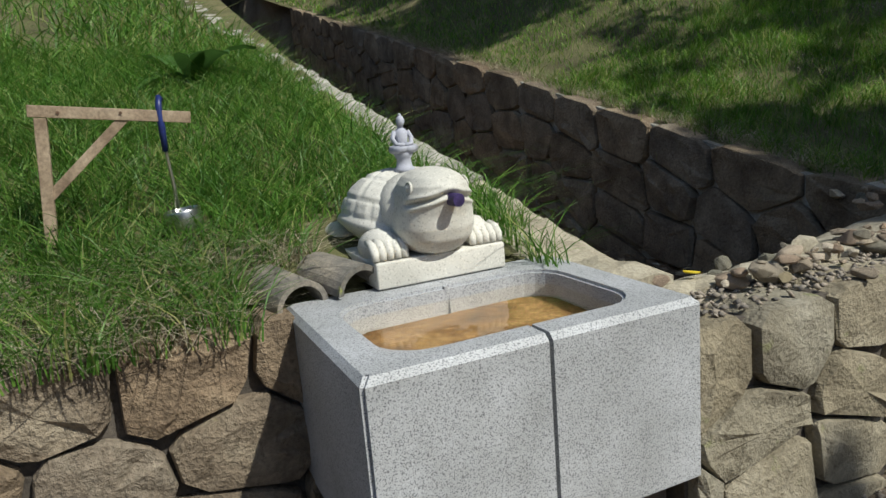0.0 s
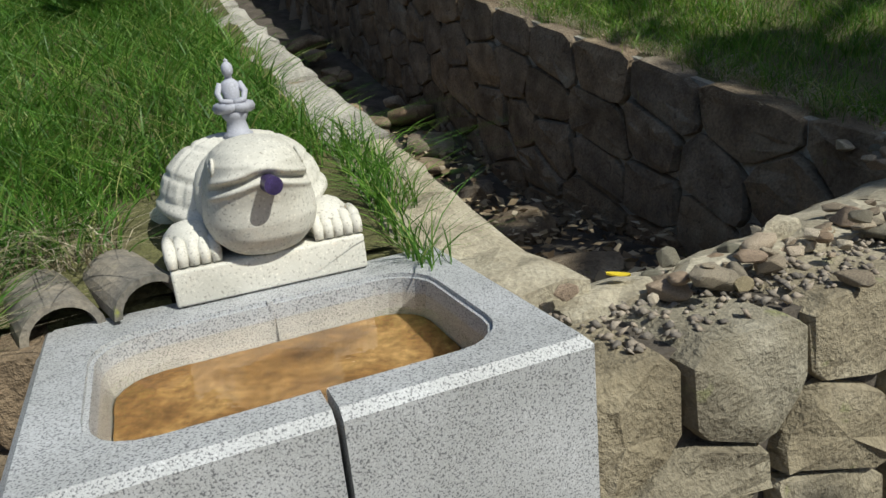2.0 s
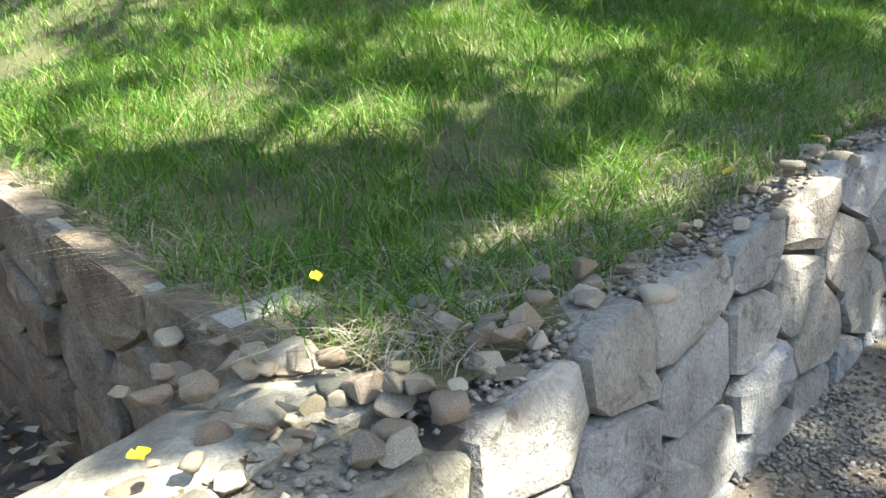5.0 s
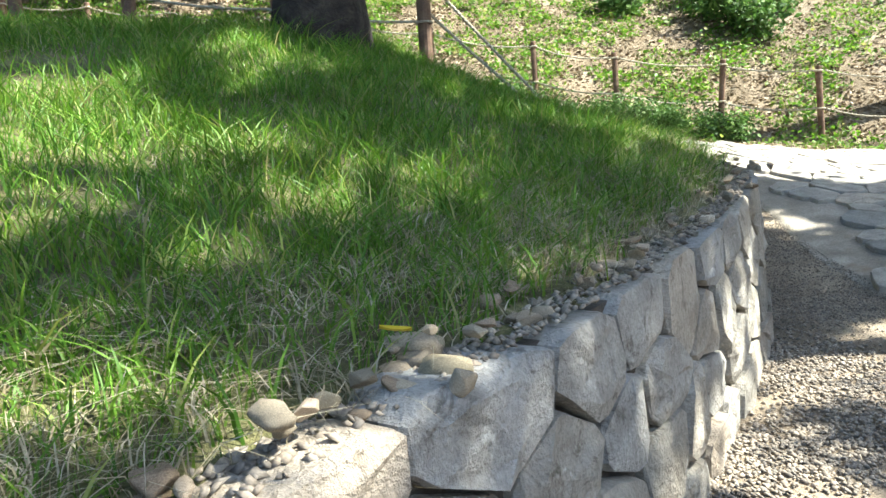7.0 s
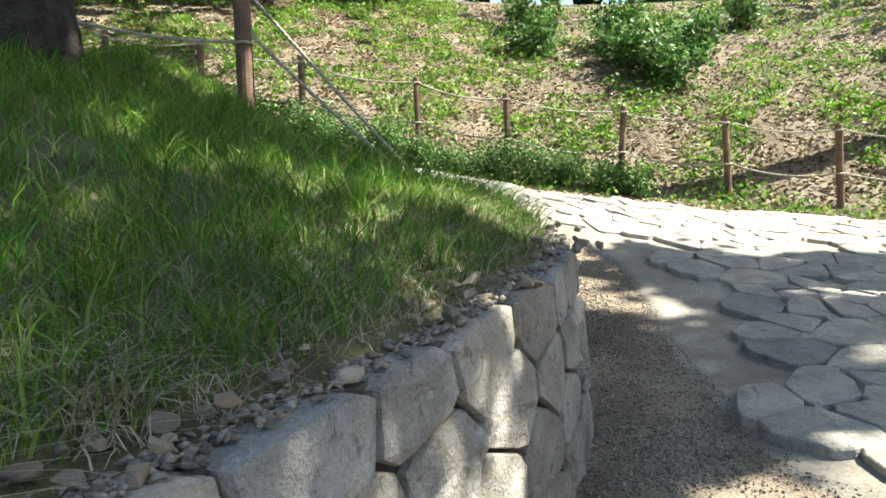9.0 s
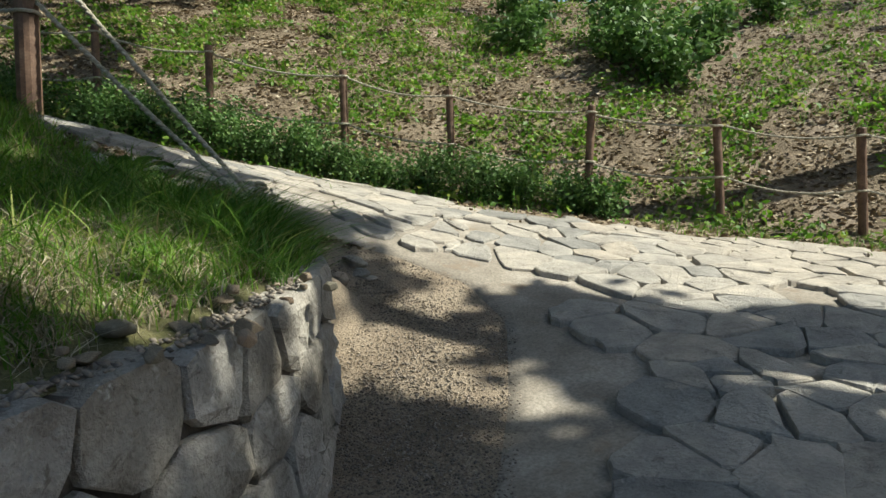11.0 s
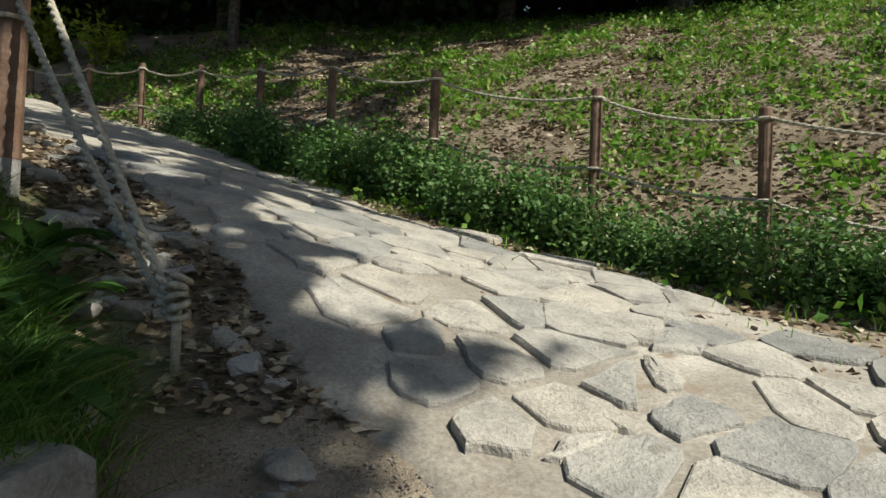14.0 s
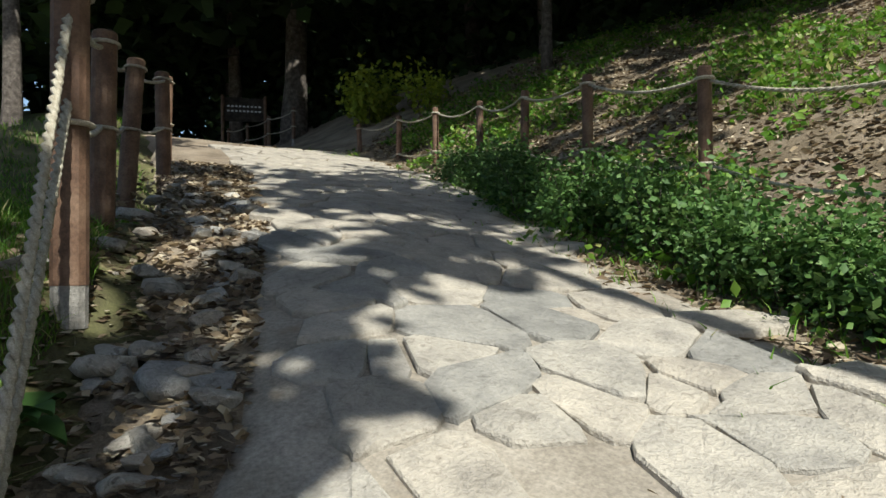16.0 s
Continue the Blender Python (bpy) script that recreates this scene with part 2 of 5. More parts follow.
MAT_TROUGH = granite("grey_granite", (0.47, 0.48, 0.5), (0.14, 0.145, 0.16), 0.55, 0.43, 215)
MAT_TURTLE = granite("pale_carved_granite", (0.66, 0.64, 0.58), (0.36, 0.34, 0.3), 0.8, 0.36, 130)
MAT_BUDDHA = granite("blue_grey_plaster", (0.42, 0.43, 0.5), (0.3, 0.31, 0.36), 0.7, 0.36, 150)
MAT_TILE = surface("grey_roof_tile", [(0.3, (0.12, 0.115, 0.1)), (0.5, (0.22, 0.2, 0.17)), (0.7, (0.33, 0.29, 0.23))], 8, 90, 0.85, 0.5, 0.006, None, None, ((0.3, 0.33, 0.06), 9.0, 0.66))
MAT_WOOD = surface("weathered_timber", [(0.3, (0.2, 0.14, 0.09)), (0.5, (0.33, 0.25, 0.17)), (0.7, (0.44, 0.35, 0.25))], 9, 80, 0.8, 0.4, 0.004)
MAT_POST = surface("brown_post_wood", [(0.3, (0.085, 0.045, 0.028)), (0.5, (0.15, 0.085, 0.052)), (0.7, (0.23, 0.145, 0.095))], 7, 60, 0.7, 0.5, 0.005)
MAT_FOOT = surface("grey_post_foot", [(0.3, (0.2, 0.19, 0.17)), (0.7, (0.36, 0.34, 0.31))], 9, 80, 0.9)
MAT_ROPE = surface("straw_rope", [(0.3, (0.3, 0.26, 0.19)), (0.7, (0.56, 0.52, 0.42))], 30, 200, 0.9, 0.6, 0.004)
MAT_BARK = surface("tree_bark", [(0.3, (0.05, 0.042, 0.035)), (0.5, (0.12, 0.1, 0.085)), (0.7, (0.22, 0.19, 0.165))], 9, 50, 0.95, 1.0, 0.03)
# Bark grain again, with a much darker base colour.
MAT_DARKBARK = surface("dark_damp_bark", [(0.3, (0.018, 0.014, 0.011)), (0.5, (0.045, 0.035, 0.028)), (0.7, (0.09, 0.075, 0.06))], 8, 45, 0.95, 1.0, 0.04)
MAT_STEEL, _, _ = material("brushed_steel", 0.28, 1.0)
MAT_STEEL.node_tree.nodes["Principled BSDF"].inputs["Base Color"].default_value = (0.62, 0.6, 0.58, 1)
MAT_BLUE = surface("blue_plastic", [(0.3, (0.012, 0.02, 0.1)), (0.7, (0.02, 0.035, 0.17))], 20, 150, 0.4, 0.1, 0.002)
MAT_PIPE = surface("violet_plastic", [(0.3, (0.02, 0.013, 0.05)), (0.7, (0.06, 0.04, 0.14))], 20, 150, 0.4, 0.1, 0.002)


def leafy(name, stops, rough=0.6, through=0.3):
    m, nt, b = material(name, rough)
    c = ramp(nt, nt.nodes.new("ShaderNodeNewGeometry").outputs["Random Per Island"], stops)
    big = ramp(nt, noise_of(nt, nt.nodes.new("ShaderNodeNewGeometry").outputs["Position"], 1.3, 3.0), [(0.35, (0.75, 0.75, 0.7)), (0.65, (1.15, 1.15, 1.1))])
    c = mix(nt, 0.8, c, big, "MULTIPLY")
    nt.links.new(c, b.inputs["Base Color"])
    t = nt.nodes.new("ShaderNodeBsdfTranslucent")
    nt.links.new(c, t.inputs[0])
    s = nt.nodes.new("ShaderNodeMixShader")
    s.inputs[0].default_value = through
    nt.links.new(b.outputs[0], s.inputs[1]), nt.links.new(t.outputs[0], s.inputs[2])
    nt.links.new(s.outputs[0], nt.nodes["Material Output"].inputs[0])
    return m


MAT_GRASS = leafy("lawn_blade", [(0.0, (0.06, 0.16, 0.012)), (0.45, (0.12, 0.27, 0.022)), (0.8, (0.21, 0.36, 0.045)), (0.93, (0.32, 0.38, 0.09)), (1.0, (0.44, 0.38, 0.2))], 0.55, 0.4)
MAT_LONG = leafy("long_grass_blade", [(0.0, (0.05, 0.14, 0.015)), (0.5, (0.1, 0.24, 0.03)), (0.85, (0.2, 0.34, 0.06)), (1.0, (0.38, 0.37, 0.15))], 0.5, 0.38)
MAT_STRAW = leafy("dry_straw", [(0.0, (0.3, 0.25, 0.16)), (0.6, (0.45, 0.39, 0.28)), (1.0, (0.55, 0.5, 0.4))], 0.8, 0.15)
MAT_BUSH = leafy("shrub_leaf", [(0.0, (0.045, 0.11, 0.025)), (0.6, (0.095, 0.2, 0.045)), (1.0, (0.19, 0.31, 0.09))])
MAT_CROWN = leafy("tree_leaf", [(0.0, (0.03, 0.07, 0.015)), (0.6, (0.06, 0.12, 0.025)), (1.0, (0.1, 0.18, 0.04))])
# Leaf colour set near black; the woods' shade is put into it.
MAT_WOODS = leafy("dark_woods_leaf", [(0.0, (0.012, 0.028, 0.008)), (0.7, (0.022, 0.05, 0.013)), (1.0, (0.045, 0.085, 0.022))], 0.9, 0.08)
MAT_YELLOWBUSH = leafy("yellow_green_leaf", [(0.0, (0.16, 0.24, 0.02)), (1.0, (0.36, 0.42, 0.04))])
MAT_LITTER = leafy("fallen_leaf", [(0.0, (0.07, 0.045, 0.028)), (0.4, (0.22, 0.16, 0.1)), (0.75, (0.38, 0.3, 0.2)), (1.0, (0.58, 0.51, 0.4))], 0.8, 0.1)
MAT_YELLOW = leafy("yellow_leaf", [(0.0, (0.6, 0.45, 0.03)), (1.0, (0.75, 0.6, 0.04))], 0.6, 0.2)


# ---- building tools ----
def link(name, verts, faces, mat, parent=None, smooth=False):
    me = bpy.data.meshes.new(name)
    me.from_pydata([tuple(v) for v in verts], [], faces)
    me.materials.append(mat)
    if smooth:
        me.shade_smooth()
    ob = new(name, me)
    ob.parent = parent
    return ob


def part(name, bm, mat, parent=None, label="", smooth=False):
    me = bpy.data.meshes.new(name)
    bm.normal_update()
    bm.to_mesh(me)
    bm.free()
    me.materials.append(mat)
    if smooth:
        me.shade_smooth()
    ob = new(name, me)
    ob.parent = parent
    return tagged(ob, label)


def empty(name, m=None):
    ob = new(name)
    ob.empty_display_size = 0.1
    if m is not None:
        ob.matrix_world = m
    return ob


def box(bm, m, size, bevel=0.0):
    r = bmesh.ops.create_cube(bm, size=1, matrix=m @ Matrix.Diagonal((*size, 1)))
    if bevel:
        es = {e for v in r["verts"] for e in v.link_edges}
        bmesh.ops.bevel(bm, geom=list(es), offset=bevel, segments=2, affect="EDGES", profile=0.6)


def tube(bm, pts, radii, sides=10, caps=True):
    """A tube along points, with a radius at each."""
    pts = [Vector(p) for p in pts]
    rings, side = [], None
    for n, p in enumerate(pts):
        t = (pts[min(n + 1, len(pts) - 1)] - pts[max(n - 1, 0)]).normalized()
        if side is None:
            side = t.orthogonal().normalized()
        side = (side - t * side.dot(t)).normalized()
        up = t.cross(side)
        r = radii[n] if hasattr(radii, "__len__") else radii
        rings.append([bm.verts.new(p + r * (math.cos(a) * side + math.sin(a) * up)) for a in np.linspace(0, 2 * math.pi, sides, endpoint=False)])
    for a, b in zip(rings, rings[1:]):
        for k in range(sides):
            bm.faces.new((a[k], a[(k + 1) % sides], b[(k + 1) % sides], b[k]))
    if caps:
        bm.faces.new(rings[0][::-1]), bm.faces.new(rings[-1])


def blob(bm, m, rough=0.0, level=2, seed=0.0, freq=1.6, power=1.0):
    r = bmesh.ops.create_icosphere(bm, subdivisions=level, radius=1.0)
    for v in r["verts"]:
        if power != 1.0:
            v.co = Vector([math.copysign(abs(c) ** power, c) for c in v.co])
        if rough:
            v.co *= 1 + rough * noise.noise(v.co * freq + Vector((seed, seed * 1.7, -seed)))
        v.co = m @ v.co


def sheet(name, us, vs, place, mat, smooth=True):
    """A grid of us by vs, each corner put by place(u, v) arrays."""
    gu, gv = np.meshgrid(us, vs, indexing="ij")
    co = np.stack(place(gu.ravel(), gv.ravel()), 1)
    nu, nv = len(us), len(vs)
    i = np.arange(nu * nv).reshape(nu, nv)
    faces = np.stack([i[:-1, :-1], i[1:, :-1], i[1:, 1:], i[:-1, 1:]], -1).reshape(-1, 4)
    return link(name, co.tolist(), faces.tolist(), mat, smooth=smooth)


def big_mesh(name, co, tris, mat):
    """A mesh from arrays of corners and triangles."""
    me = bpy.data.meshes.new(name)
    me.vertices.add(len(co))
    me.vertices.foreach_set("co", np.ascontiguousarray(co, np.float32).ravel())
    me.loops.add(len(tris) * 3)
    me.loops.foreach_set("vertex_index", np.ascontiguousarray(tris, np.int32).ravel())
    me.polygons.add(len(tris))
    me.polygons.foreach_set("loop_start", np.arange(0, len(tris) * 3, 3, dtype=np.int32))
    me.polygons.foreach_set("loop_total", np.full(len(tris), 3, np.int32))
    me.update(calc_edges=True)
    me.materials.append(mat)
    return new(name, me)


def blades(name, root, height, width, mat, lean=0.5, seed=1, parts=2):
    """Grass: a bent, tapering blade at each root."""
    rng = np.random.default_rng(seed)
    n = len(root)
    a, b = rng.uniform(0, 2 * math.pi, n), rng.uniform(0, 2 * math.pi, n)
    h = height * rng.uniform(0.55, 1.25, n)
    w = width * rng.uniform(0.6, 1.3, n)
    out = np.stack([np.cos(a), np.sin(a), np.zeros(n)], 1) * (lean * rng.uniform(0.15, 1.6, n) * h)[:, None]
    side = np.stack([np.cos(b), np.sin(b), np.zeros(n)], 1)
    up = np.array([0, 0, 1.0])
    rows = []
    for k in range(parts):
        f = k / parts
        mid = root + out * f ** 2 + up * (h * (f - 0.22 * lean * f * f))[:, None]
        half = side * (w * (1 - 0.55 * f) / 2)[:, None]
        rows += [mid - half, mid + half]
    rows.append(root + out + up * (h * (1 - 0.22 * lean))[:, None])
    co = np.stack(rows, 1)
    m = 2 * parts + 1
    tris = []
    for k in range(parts - 1):
        tris += [(2 * k, 2 * k + 1, 2 * k + 3), (2 * k, 2 * k + 3, 2 * k + 2)]
    tris.append((2 * parts - 2, 2 * parts - 1, 2 * parts))
    t = (np.arange(n)[:, None, None] * m + np.array(tris)[None]).reshape(-1, 3)
    return big_mesh(name, co.reshape(-1, 3), t, mat)


def leaf_arrays(at, size, rng, flat=0.0, long=1.7):
    """Folded four-cornered leaves: corners and triangles. flat: 1 lays them level."""
    n = len(at)
    d = rng.normal(size=(n, 3))
    d[:, 2] *= 1 - flat
    d /= np.linalg.norm(d, axis=1)[:, None] + 1e-9
    e = rng.normal(size=(n, 3))
    e[:, 2] *= 1 - flat
    e -= d * (e * d).sum(1)[:, None]
    e /= np.linalg.norm(e, axis=1)[:, None] + 1e-9
    f = np.cross(d, e)
    s = size * rng.uniform(0.6, 1.35, n)[:, None]
    co = np.stack([at - d * s * long / 2, at + e * s / 2 + f * s * 0.12, at + d * s * long / 2, at - e * s / 2 + f * s * 0.12], 1)
    t = (np.arange(n)[:, None, None] * 4 + np.array([(0, 1, 2), (0, 2, 3)])[None]).reshape(-1, 3)
    return co.reshape(-1, 3), t


def cells(points, lo, hi, reach):
    """Polygons of the land nearest to each point, cut to the rectangle lo..hi."""
    pts = np.array(points, float)
    out = []
    for p in pts:
        poly = [np.array(c, float) for c in ((lo[0], lo[1]), (hi[0], lo[1]), (hi[0], hi[1]), (lo[0], hi[1]))]
        near = pts[(np.abs(pts - p).max(1) < reach) & (np.abs(pts - p).max(1) > 1e-9)]
        for q in near[np.argsort(((near - p) ** 2).sum(1))]:
            n, mid = q - p, (p + q) / 2
            d = [(c - mid) @ n for c in poly]
            if max(d) <= 0:
                continue
            cut = []
            for k in range(len(poly)):
                a, b, da, db = poly[k], poly[(k + 1) % len(poly)], d[k], d[(k + 1) % len(poly)]
                if da <= 0:
                    cut.append(a)
                if da * db < 0:
                    cut.append(a + (b - a) * da / (da - db))
            poly = cut
            if len(poly) < 3:
                break
        out.append(np.array(poly))
    return out


def shrunk(poly, gap, rng, wobble=0.0):
    """A polygon with cut-off corners, drawn in by about gap."""
    if len(poly) < 3:
        return None
    c = poly.mean(0)
    keep = [poly[k] for k in range(len(poly)) if np.linalg.norm(poly[k] - poly[k - 1]) > 0.03]
    if len(keep) < 3:
        return None
    ring = []
    n = len(keep)
    for k in range(n):
        a, b, d = keep[k - 1], keep[k], keep[(k + 1) % n]
        f = 0.16
        ring += [b + (a - b) * f, b + (d - b) * f]
    ring = np.array(ring)
    r = np.linalg.norm(ring - c, axis=1)
    ring = c + (ring - c) * np.maximum(1 - gap / np.maximum(r, 0.03), 0.3)[:, None]
    return ring + rng.normal(size=ring.shape) * wobble


def stone_mesh(name, ring, put, depth, bulge, rng, mat):
    """One dressed stone: ring in a wall's or floor's own plane, put(a, b, out) gives the place."""
    c = ring.mean(0)
    n = len(ring)
    tilt = rng.normal(size=2) * bulge * 0.9
    verts, faces = [], []
    for scale, out in ((1.0, -depth), (1.0, 0.0), (0.965, bulge * 0.72), (0.62, bulge)):
        for p in ring:
            q = c + (p - c) * scale
            lift = out + ((q - c) @ tilt if out > 0 else 0) + (rng.normal() * bulge * 0.24 if out > 0 else 0)
            verts.append(put(q[0], q[1], lift))
    verts.append(put(c[0], c[1], bulge * 1.05))
    for r in range(3):
        for k in range(n):
            faces.append((r * n + k, r * n + (k + 1) % n, (r + 1) * n + (k + 1) % n, (r + 1) * n + k))
    faces += [(3 * n + k, 3 * n + (k + 1) % n, 4 * n) for k in range(n)]
    me = bpy.data.meshes.new(name)
    me.from_pydata([tuple(v) for v in verts], [], faces)
    me.materials.append(mat)
    return me


ROCKS = []
shape = np.random.default_rng(5)
for k in range(16):
    bm = bmesh.new()
    if k % 4 == 0:
        blob(bm, Matrix.Identity(4), 0.42, 2, k * 7.3 + 1, 1.25, 0.8)
        for v in bm.verts:
            v.co.z = max(min(v.co.z, 0.75 + 0.2 * noise.noise(v.co * 0.8 + Vector((k, 0, 3)))), -0.75)
    else:
        # a broken stone: the hull of scattered corners, its arrises slightly rubbed
        for p in shape.uniform(-1, 1, (15, 3)):
            bm.verts.new(Vector(p) * (0.98 / max(np.linalg.norm(p), 0.75)))
        hull = bmesh.ops.convex_hull(bm, input=bm.verts[:])
        bmesh.ops.delete(bm, geom=[g for g in hull["geom_interior"] if isinstance(g, bmesh.types.BMVert)], context="VERTS")
        bmesh.ops.dissolve_limit(bm, angle_limit=0.3, verts=bm.verts[:], edges=bm.edges[:])
        bmesh.ops.bevel(bm, geom=bm.edges[:], offset=0.07, segments=1, affect="EDGES")
        bmesh.ops.triangulate(bm, faces=bm.faces[:])
    me = bpy.data.meshes.new("rock")
    bm.to_mesh(me)
    bm.free()
    if k % 4 == 0:
        me.shade_smooth()
    ROCKS.append(me)


def rock(name, place, size, mat, rng, spin=None, parent=None):
    """A loose stone on one of the shared shapes; size in metres, its base on place."""
    me = ROCKS[int(rng.integers(0, len(ROCKS)))]
    key = me.name + mat.name
    own = bpy.data.meshes.get(key)
    if own is None:
        own = me.copy()
        own.name = key
        own.materials.append(mat)
    ob = new(name, own)
    ob.parent = parent
    ob.location = Vector(place) + Vector((0, 0, size[2] * 0.36))
    ob.scale = [s / 2 for s in size]
    ob.rotation_euler = (rng.normal() * 0.12, rng.normal() * 0.12, rng.uniform(0, 6.28) if spin is None else spin)
    return ob

# ---- ground ----
def ease(c, reach, n):
    t = np.linspace(-1, 1, n)
    return c + reach * np.sinh(3.6 * t) / math.sinh(3.6)


def ground_place(x, y):
    z = ground_height(x, y)
    u, v = to_uv(x, y)
    inside = (v > 0.3 + lawn_edge(np.minimum(u, 12.6))) & (u < 12.4) & (u > 3.6) & (path_left_distance(x, y) > -0.1)
    z = np.where(inside, np.minimum(z, lawn_height(u, v) - 0.35), z)
    past = (u >= 12.4) & (v > 1.4) & (path_left_distance(x, y) > -0.6)
    z = np.where(past, np.maximum(z - 0.02, lawn_height(u, v) - 0.06), z)
    pit = (u > -0.2) & (u <= 3.7) & (v > 0.35)
    z = np.where(pit, np.minimum(z, pit_height(u, v) - 0.25), z)
    bank = (u <= -0.2) & (v > 0.9)
    z = np.where(bank, np.minimum(z, bank_height(u, v) - 0.4), z)
    z = z + 0.012 * np.sin(x * 3.1 + y * 1.7) * np.sin(y * 2.3 - x)
    return x, y, z


ground = tagged(sheet("ground", ease(9, 140, 260), ease(8, 140, 260), ground_place, MAT_EARTH), "trodden brown earth with grit and leaves", "ground", kind="structure")


def lawn_place(u, v):
    x, y = OX + u * UX - v * UY, OY + u * UY + v * UX
    return x, y, lawn_height(u, v) - 0.01


lawn = tagged(sheet("lawn_ground", np.arange(3.58, 16.5, 0.15), np.r_[np.arange(0.0, 9, 0.15), np.arange(9, 30, 0.8)],
                    lambda u, v: lawn_place(u, v + lawn_edge(u) + 0.08), MAT_SOIL), "sloping dark lawn soil under grass", "ground", kind="structure")
bank = tagged(sheet("bank_ground", np.arange(-14, 1.2, 0.2), np.r_[np.arange(0.88, 8, 0.15), np.arange(8, 30, 0.8)],
                    lambda u, v: (OX + u * UX - v * UY, OY + u * UY + v * UX, bank_height(u, v)), MAT_SOIL), "sloping bank soil under long grass", "ground", kind="structure")
# Near-black joint material stands in for the deep shade on this floor.
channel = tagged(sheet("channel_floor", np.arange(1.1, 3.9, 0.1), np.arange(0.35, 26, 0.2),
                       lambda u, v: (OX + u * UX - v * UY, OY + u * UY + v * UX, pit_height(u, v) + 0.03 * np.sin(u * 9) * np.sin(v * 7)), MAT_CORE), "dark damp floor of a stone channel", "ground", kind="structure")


# ---- stone walls ----
def stone_wall(name, label, length, base, top, put, thickness, mat, seed, width=0.42, course=0.3, bulge=0.04, core_mat=None, near_mat=None):
    """Fitted stones over a dark core. base and top are heights along the wall; put(s, z, out) gives a place."""
    rng = np.random.default_rng(seed)
    ss = np.arange(0, length + 0.001, 0.12)
    verts, faces = [], []
    for s in ss:
        verts += [put(s, base(s) - 0.4, -0.03), put(s, top(s) - 0.03, -0.03), put(s, top(s) - 0.03, -thickness), put(s, base(s) - 0.4, -thickness)]
    for k in range(len(ss) - 1):
        a, b = 4 * k, 4 * k + 4
        faces += [(a + j, b + j, b + (j + 1) % 4, a + (j + 1) % 4) for j in range(4)]
    faces += [(0, 1, 2, 3), (len(verts) - 1, len(verts) - 2, len(verts) - 3, len(verts) - 4)]
    core = tagged(link(name, verts, faces, core_mat or MAT_CORE), label, "wall", kind="structure")
    pts = []
    deep = max(top(s) - base(s) for s in ss) + 0.1
    d = course * 0.5
    while d < deep + course:
        s = -width * rng.uniform(0.2, 1.0)
        while s < length + width:
            pts.append((s + rng.uniform(-0.1, 0.1) * width, -(d + rng.uniform(-0.13, 0.13) * course) * 1.3))
            s += width * rng.uniform(0.65, 1.4)
        d += course * rng.uniform(0.88, 1.12)
    polys = cells(pts, (0, -deep * 1.3), (length, 0), 2.6 * width)
    for poly in polys:
        if len(poly) < 3:
            continue
        real = np.array([(s, max(top(s) + d / 1.3 + (rng.uniform(-0.012, 0.012) if d > -0.01 else 0), base(s) - 0.06)) for s, d in poly])
        if np.ptp(real[:, 0]) < 0.06 or np.ptp(real[:, 1]) < 0.05:
            continue
        ring = shrunk(real, 0.011, rng, 0.006)
        if ring is None:
            continue
        ob = new("stone", stone_mesh("stone", ring, put, 0.26, bulge * rng.uniform(0.5, 1.2), rng, near_mat if near_mat and ring[:, 0].mean() < 2.4 else mat))
        ob.parent = core
    return core


WALL_D = np.r_[0, np.cumsum(np.linalg.norm(np.diff(WALL_S, axis=0), axis=1))]
WALL_LEN = float(WALL_D[-1])


def wall_u(s):
    return float(np.interp(s, WALL_D, WALL_S[:, 0])), float(np.interp(s, WALL_D, WALL_S[:, 1]))


def put_front(s, z, out):
    u, v = wall_u(s)
    u2, v2 = wall_u(min(s + 0.1, WALL_LEN))
    u1, v1 = wall_u(max(s - 0.1, 0))
    d = Vector((u2 - u1, v2 - v1)).normalized()
    lean = 0.06 * (z - float(wall_top(u)))
    out -= lean
    return W(u + d.y * out, v - d.x * out, z)


def front_base(s):
    u, v = wall_u(s)
    p = W(u, v - 0.1)
    return float(way_height(p.x, p.y)) - 0.05


stone_wall("wall_front", "retaining wall of fitted grey-brown stones", WALL_LEN, front_base, lambda s: float(wall_top(wall_u(s)[0])), put_front, 0.5, MAT_WALL, 11, 0.46, 0.28, 0.032, core_mat=MAT_CORE, near_mat=MAT_BROWN)
stone_wall("wall_channel", "dark mossy channel wall of fitted stones", 13.6, lambda s: float(pit_height(3, 0.5 + s)), lambda s: float(far_top(0.5 + s)) + (0.0 if s > 0.7 else 0.06),
           lambda s, z, out: W(3.5 - out + 0.03 * (z - 1), 0.5 + s, z), 0.35, MAT_FARWALL, 5, 0.6, 0.35, core_mat=MAT_CAP)
stone_wall("wall_bank", "low bank wall of rough brown stones", 4.6, lambda s: -0.25, lambda s: 0.82,
           lambda s, z, out: W(-4.55 + s, 0.72 - out, z), 0.3, MAT_FARWALL, 8, 0.42, 0.3)
CURB_LEN = 10.0
stone_wall("wall_curb", "channel side wall of rough stones under a curb", CURB_LEN, lambda s: float(pit_height(1.3, 10.5 - s)), lambda s: float(bank_height(1, 10.5 - s)) - 0.04,
           lambda s, z, out: W(float(curb_u(10.5 - s)) + out, 10.5 - s, z), 0.3, MAT_FARWALL, 9, 0.5, 0.34)


# ---- granite trough ----
def rounded(cx, cy, a, b, r, n=5):
    pts = []
    for k, (sx, sy) in enumerate(((1, 1), (-1, 1), (-1, -1), (1, -1))):
        for j in range(n + 1):
            t = (k + j / n) * math.pi / 2
            pts.append((cx + sx * (a - r) + r * math.cos(t), cy + sy * (b - r) + r * math.sin(t)))
    return pts


TW, TD, TOP, FOOT = 1.13, 0.86, 0.82, 0.2
